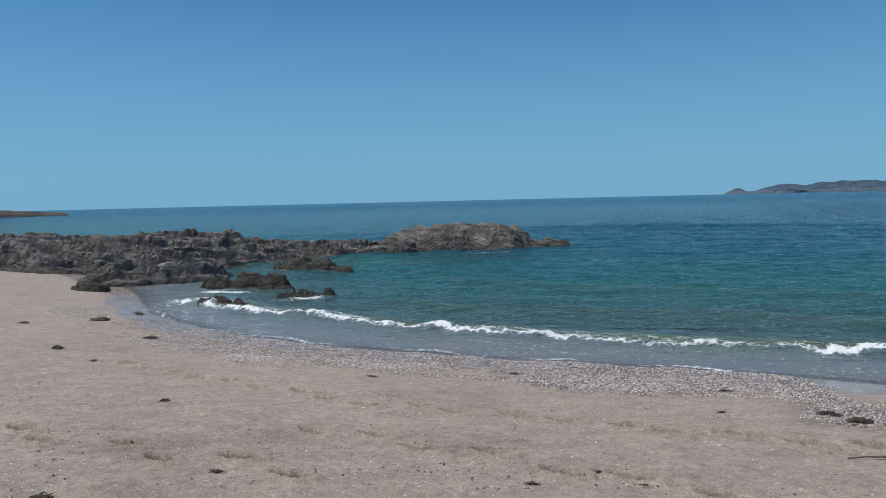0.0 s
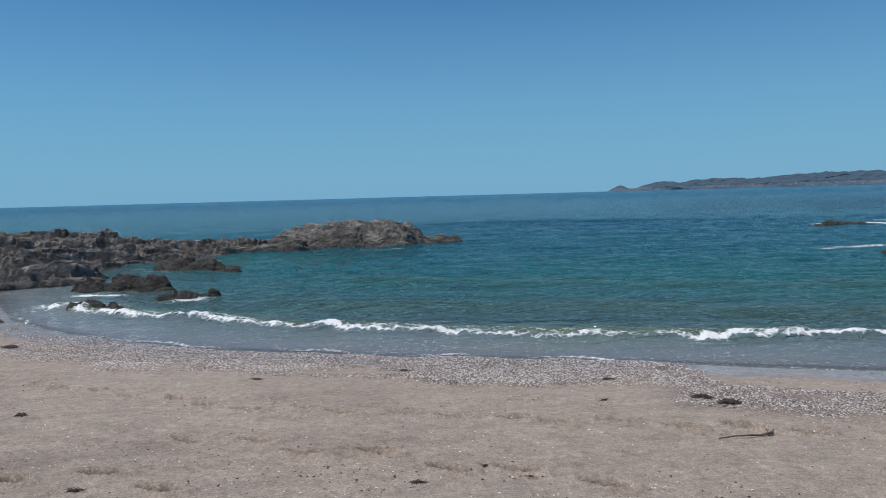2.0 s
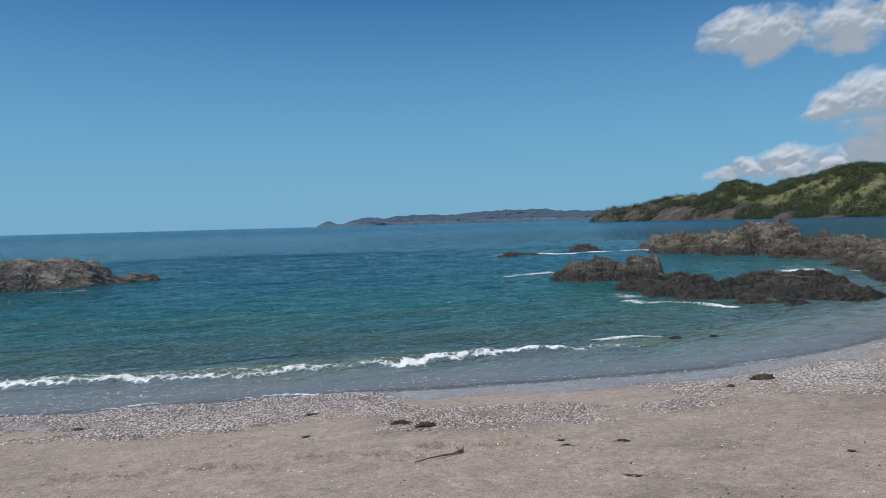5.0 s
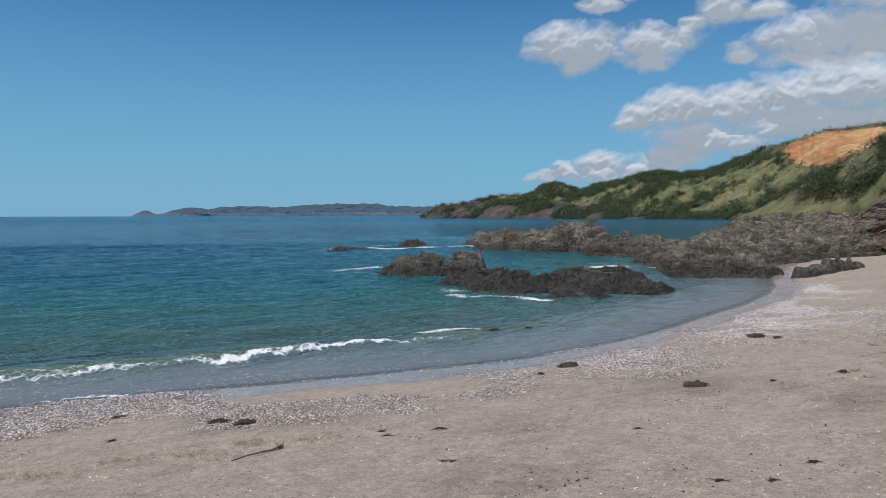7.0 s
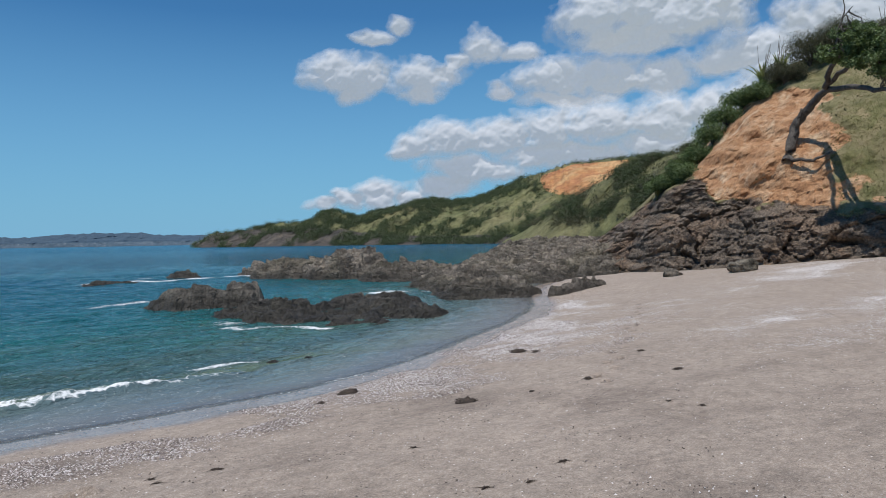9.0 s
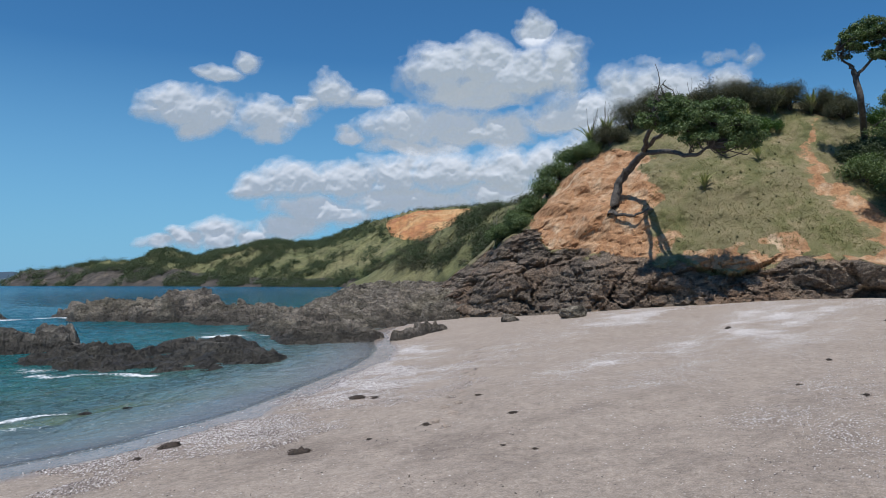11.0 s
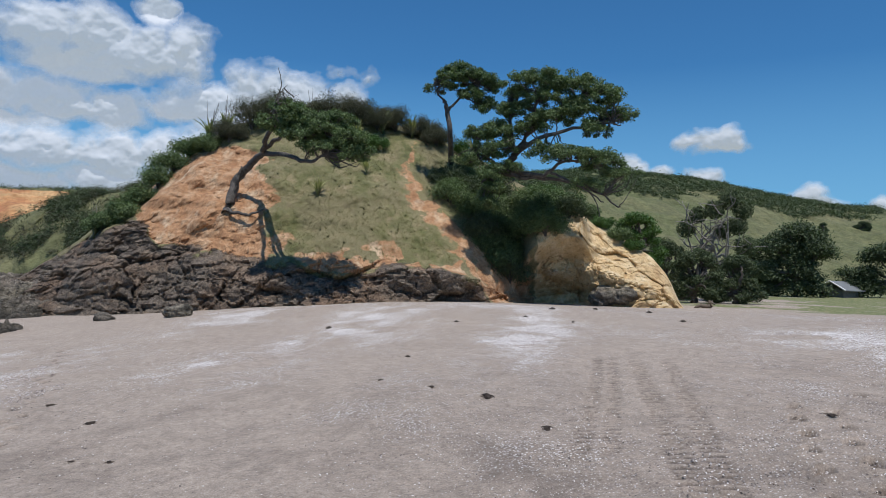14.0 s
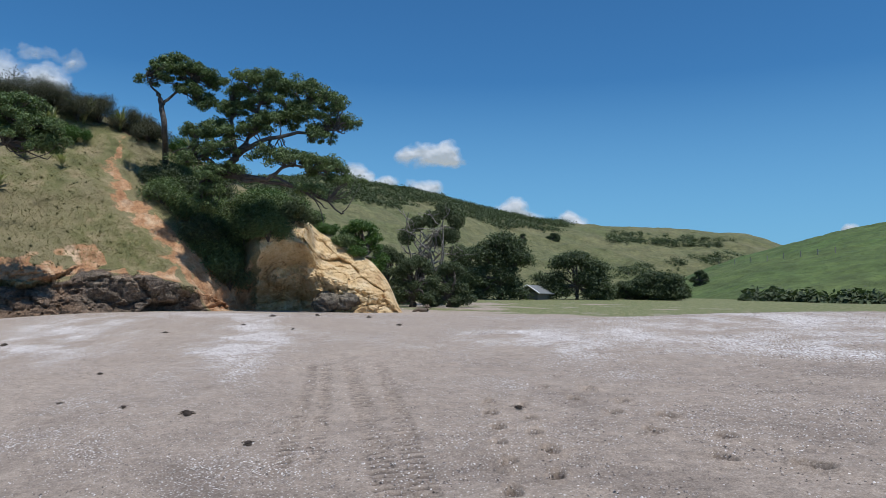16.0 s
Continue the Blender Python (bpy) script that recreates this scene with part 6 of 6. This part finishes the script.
# things on the beach ---------------------------------------------------------
def seaweed(place, size, seed, label="dark dried clump of seaweed on the sand"):
    """A heap of tangled, shrivelled fronds."""
    r = np.random.default_rng(seed)
    place = np.asarray(place, float)
    turn = r.uniform(-0.5, 0.5)
    ob = root("seaweed", Vector(place), label, "seaweed", "seaweed on the sand")
    n = 14
    A, B = np.meshgrid(np.linspace(0, 2 * math.pi, n), np.linspace(0, 1, 8), indexing="ij")
    rad = size * 0.5 * np.sin(B * math.pi / 2 + 0.02) * (1 + 0.35 * fbm(np.cos(A) * 1.5, np.sin(A) * 1.5, seed, 3))
    x, y = rad * np.cos(A), rad * np.sin(A) * 0.42
    z = size * 0.20 * np.cos(B * math.pi / 2) * (1 + 0.7 * fbm(x / size * 7, y / size * 7, seed, 3)) - 0.01
    c, s = math.cos(turn), math.sin(turn)
    me = grid_mesh("mass", place[0] + x * c - y * s, place[1] + x * s + y * c, place[2] + z)
    part("mass", me, KELP, ob)
    st = []
    for i in range(26):
        a = r.uniform(0, 2 * math.pi)
        d = np.array([math.cos(a), math.sin(a) * 0.5, 0])
        p0 = d * size * r.uniform(0.05, 0.35) + [0, 0, size * r.uniform(0.03, 0.16)]
        p2 = d * size * r.uniform(0.35, 0.55) + [r.normal() * 0.03, r.normal() * 0.03, 0.004]
        p1 = (p0 + p2) / 2 + r.normal(size=3) * size * [0.08, 0.08, 0.03] + [0, 0, size * 0.02]
        q = np.stack([p0, p1, p2])
        q = np.stack([q[:, 0] * c - q[:, 1] * s, q[:, 0] * s + q[:, 1] * c, np.abs(q[:, 2])], 1) + place
        st.append(tube(curve(q, 7, size * 0.012, r), np.linspace(0.02, 0.006, 7) * size * 1.6, 4))
    co, f = join(st)
    part("frond_tangle", mesh_np("frond_tangle", co, f), KELP, ob)
    return ob


# angle, depression, width in metres
WEED_A = [(-47.5, 7.6, 0.3), (-42.8, 7.9, 0.55), (-40.1, 7.7, 0.45), (-39.4, 9.5, 0.4), (-45.6, 9.5, 0.4), (-43.3, 10.6, 0.14), (-38.7, 13.9, 0.2), (-35.5, 19.1, 0.14), (-47.2, 18.8, 0.24), (-11.4, 13.6, 0.2), (4.68, 14.32, 0.18), (4.3, 15.8, 0.12),
          (11.55, 15.3, 0.32), (13.42, 15.53, 0.36), (-5.2, 20.4, 0.08), (-1.8, 21.1, 0.06), (-22.9, 13.5, 0.16), (-10.6, 21.4, 0.12), (24.1, 16.9, 0.1), (28.3, 16.5, 0.16), (29.2, 18.7, 0.1)]
WEED_B = [(36.35, 12.5, 0.22), (38.58, 11.85, 0.45), (47.9, 12.76, 0.42), (55.0, 17.0, 0.14), (52.2, 18.5, 0.1), (48.7, 18.9, 0.12), (43.4, 16.0, 0.1), (57.6, 11.0, 0.26), (28.4, 18.7, 0.08), (23.7, 16.6, 0.1), (53.1, 12.0, 0.16), (52.3, 9.0, 0.5), (53.7, 9.0, 0.3),
          (63.5, 12.4, 0.1), (65.8, 12.6, 0.12), (64.4, 10.1, 0.26), (61.8, 8.8, 0.2), (93.4, 8.2, 0.4), (85.0, 7.2, 0.16), (97.9, 10.2, 0.26), (117.5, 7.6, 0.18), (77.6, 15.5, 0.16), (89.1, 7.6, 0.18), (80.9, 3.4, 0.5), (98.6, 1.35, 0.6), (102.0, 1.25, 0.5), (106.0, 1.35, 0.55), (96.5, 2.0, 0.35), (100.2, 2.3, 0.3), (108.4, 1.9, 0.4), (91.0, 2.6, 0.35), (87.2, 5.4, 0.25)]
for i, (a, e, w) in enumerate(WEED_A + WEED_B):
    seaweed(face_point(a, -e), w * 0.72, 500 + i, "dark brown heap of seaweed on the sand" if w > 0.3 else "small dark scrap of dried seaweed on the sand")


def driftwood_stick():
    r = np.random.default_rng(9)
    a, b = face_point(12.45, -18.0), face_point(16.2, -17.37)
    ob = root("driftwood_stick", Vector(a), "thin crooked driftwood stick with a forked end", "stick")
    line = curve([a + [0, 0, 0.012], (2 * a + b) / 3 + [0, 0.01, 0.015], (a + 2 * b) / 3 + [0, 0, 0.015], b + [0, 0, 0.02]], 14, 0.002, r)
    co, f = tube(line, np.linspace(0.005, 0.011, 14), 6)
    part("shaft", mesh_np("shaft", co, f), STICK, ob)
    for k, e in enumerate(([0.04, 0.03, 0.03], [0.02, 0.045, 0.01], [-0.04, 0.02, 0.03])):
        co, f = tube(curve([line[-3], line[-2] + np.array(e) * 0.4, line[-2] + np.array(e)], 6, 0.003, r), np.linspace(0.010, 0.004, 6), 5)
        part("fork", mesh_np("fork", co, f), STICK, ob)


driftwood_stick()


def driftwood_log():
    r = np.random.default_rng(19)
    p = face_point(110.0, -0.85)
    side = np.array([math.cos(radians(110)), -math.sin(radians(110)), 0])
    ob = root("driftwood_log", Vector(p), "dark weathered driftwood stump lying on the sand", "log")
    co, f = tube(curve([p - side * 0.5 + [0, 0, 0.06], p + [0, 0, 0.16], p + side * 0.5 + [0, 0, 0.16]], 12, 0.03, r), np.linspace(0.10, 0.18, 12), 9)
    part("trunk", mesh_np("trunk", co, f), STICK, ob)
    for k in range(5):
        e = p + side * r.uniform(0.3, 0.9) + r.normal(size=3) * 0.2 + [0, 0, 0.25]
        co, f = tube(curve([p + side * 0.45 + [0, 0, 0.25], (p + e) / 2 + side * 0.3 + [0, 0, 0.2], e], 6, 0.03, r), np.linspace(0.1, 0.03, 6), 5)
        part("root", mesh_np("root", co, f), STICK, ob)


driftwood_log()


def box_mesh(name, centre, size, turn):
    bm = bmesh.new()
    bmesh.ops.create_cube(bm, size=1.0, matrix=Matrix.Translation(centre) @ Matrix.Rotation(turn, 4, "Z") @ Matrix.Diagonal((*size, 1)))
    bmesh.ops.bevel(bm, geom=list(bm.edges), offset=min(size) * 0.06, segments=1, affect="EDGES")
    me = bpy.data.meshes.new(name)
    bm.to_mesh(me)
    bm.free()
    return me


def hut():
    """A small low building with a white-trimmed gable, half hidden by the trees."""
    p = at(119.3, 0.75, 98)
    p[2] = on_ground(p[0], p[1]) - 0.3
    turn = radians(-118.6 + 62)
    rot = Matrix.Rotation(turn, 3, "Z")

    def w(x, y, z):
        return Vector(p) + rot @ Vector((0.8 * x, 0.8 * y, z))
    ob = root("hut", Vector(p), "small grey hut with a white-trimmed gable under the trees", "hut")
    part("wall", box_mesh("wall", w(0, 0, 0.3), (4.8, 2.9, 1.8), turn), WALLBOARD, ob)
    for sgn in (-1, 1):
        bm = bmesh.new()
        vs = [bm.verts.new(w(x, y, z)) for x, y, z in ((-3.4, 0, 2.1), (3.4, 0, 2.1), (3.4, sgn * 2.3, 1.0), (-3.4, sgn * 2.3, 1.0), (-3.4, 0, 2.2), (3.4, 0, 2.2), (3.4, sgn * 2.3, 1.1), (-3.4, sgn * 2.3, 1.1))]
        for q in ((0, 1, 2, 3), (4, 7, 6, 5), (0, 4, 5, 1), (1, 5, 6, 2), (2, 6, 7, 3), (3, 7, 4, 0)):
            bm.faces.new([vs[i] for i in q])
        me = bpy.data.meshes.new("roof")
        bm.to_mesh(me)
        bm.free()
        part("roof", me, ROOF, ob)
    for sgn in (-1, 1):
        for end in (-3.44, 3.44):
            co, f = tube([w(end, 0, 2.16), w(end, sgn * 1.2, 1.6), w(end, sgn * 2.35, 1.03)], [0.09, 0.09, 0.09], 4)
            part("bargeboard", mesh_np("bargeboard", co, f), WHITE, ob, "white painted bargeboard")


hut()


def fence_posts():
    """Old fence running up the green hill."""
    for i in range(14):
        a = 126.5 + i * 1.1
        p = face_point(a, table([(126, 2.2), (133, 3.0), (142, 4.0)], a))
        co, f = tube([p + np.array([0, 0, -0.2]), p + np.array([0.02, 0, 0.5]), p + np.array([0.02, 0.02, 1.1])], [0.09, 0.085, 0.08], 5)
        thing("fence_post", mesh_np("fence_post", co, f), DEADWOOD, "weathered wooden fence post on the pasture", "post", "fence posts")


def scatter(name, label, category, count, sizes, seed, mat, density, reach, tall=0.35, pool=14):
    """Countless small bits lying on the sand, as flat little five-cornered caps."""
    r = np.random.default_rng(seed)
    m = count * pool
    a, d = np.radians(r.uniform(-56, 148, m)), np.exp(r.uniform(math.log(2.4), math.log(reach), m))
    x, y = d * np.sin(a), d * np.cos(a)
    w = density(x, y) * d ** 0.85
    k = r.choice(m, count, replace=False, p=w / w.sum())
    x, y = x[k], y[k]
    z = ground_z(x, y) + 0.05 * step01(45, 20, d[k]) * shell_density(x, y) * step01(3.5, 1.5, np.abs(inland(x, y) - 1.6)) + 0.004
    s = r.uniform(*sizes, count) * (1 + 0.02 * d[k])
    t = r.uniform(0, 6.28, count)
    flat = r.uniform(0.45, 1.0, count)
    ring = []
    for j in range(4):
        b = t + j * math.pi / 2
        ring.append(np.stack([x + s * np.cos(b), y + s * np.sin(b) * flat, z - 0.004 + r.uniform(-0.2, 0.5, count) * s], 1))
    cap = np.stack([x + s * r.uniform(-0.3, 0.3, count), y, z + s * tall * r.uniform(0.5, 1.6, count)], 1)
    co = np.stack(ring + [cap], 1).reshape(-1, 3)
    i = np.arange(count)[:, None] * 5
    f = np.concatenate([i + [j, (j + 1) % 4, 4] for j in range(4)])
    return thing(name, mesh_np(name, co, f, smooth=False), mat, label, category, kind="stuff")


def strand(x, y):
    """Thin wandering lines of wrack left by the last tides."""
    s = inland(x, y) + 0.5 * fbm(x * 0.22, y * 0.22, 3, 4)
    lines = sum(np.exp(-((s - k) / 0.06) ** 2) for k in (2.9, 4.6, 5.9, 7.8))
    return 3.2 * lines * step01(-0.2, 0.4, fbm(x * 0.3, y * 0.3, 14, 3))


def boulder(place, size, seed):
    """A fallen block, rounded and pitted."""
    bm = bmesh.new()
    bmesh.ops.create_icosphere(bm, subdivisions=4, radius=1.0)
    co = np.array([v.co for v in bm.verts])
    lev, gap = cells(co[:, 0] * 1.2 + co[:, 2], co[:, 1] * 1.2 - co[:, 2] * 0.7, 0.9, seed)
    rad = 1 + 0.30 * fbm(co[:, 0] * 0.9 + seed, co[:, 1] * 0.9, co[:, 2] * 0.9, 4) + 0.12 * lev - 0.08 * step01(0.1, 0, gap)
    co = co * rad[:, None] * np.array([size, size * 0.8, size * 0.6]) + place
    for v, c in zip(bm.verts, co):
        v.co = c
    for f in bm.faces:
        f.smooth = True
    me = bpy.data.meshes.new("boulder")
    bm.to_mesh(me)
    bm.free()
    return thing("boulder", me, REEF, "rough grey-brown boulder at the foot of the bank", "rock", "boulders")


for i, (a, e, s) in enumerate([(64.6, -3.1, 0.45), (69.6, -2.75, 0.7), (102.6, -0.5, 1.15), (104.2, -0.45, 0.95)]):
    boulder(face_point(a, e) + [0, 0, s * 0.2], s, 20.0 + i)
scatter("shell_bank", "thick bank of broken white and pinkish shells along the tide line", "shells", 44000, (0.007, 0.015), 60, SHELL, lambda x, y: step01(0.25, 0.6, shell_density(x, y)) * step01(4.5, 3.5, inland(x, y)) * step01(-1.0, -0.4, inland(x, y)), 20, 0.55, 18)
scatter("shell_grit", "drifts of broken white and pinkish shells on the sand", "shells", 80000, (0.005, 0.013), 61, SHELL, lambda x, y: shell_density(x, y) ** 1.2 * step01(-0.4, 0.3, inland(x, y)), 36, 0.5, 8)
scatter("loose_shells", "single white shells scattered over the sand", "shells", 8000, (0.004, 0.012), 62, SHELL, lambda x, y: step01(2.0, 3.0, inland(x, y)) * (0.2 + step01(-0.2, 0.5, fbm(x * 0.3, y * 0.3, 5, 3))), 30, 0.6)
scatter("beach_debris", "crumbs of dark seaweed, twigs and charcoal on the sand", "debris", 5000, (0.004, 0.014), 63, KELP, lambda x, y: step01(1.0, 2.5, inland(x, y)) * (0.25 * step01(-0.15, 0.5, fbm(x * 0.35, y * 0.5, 9, 3)) + strand(x, y)), 40, 0.3)
fence_posts()
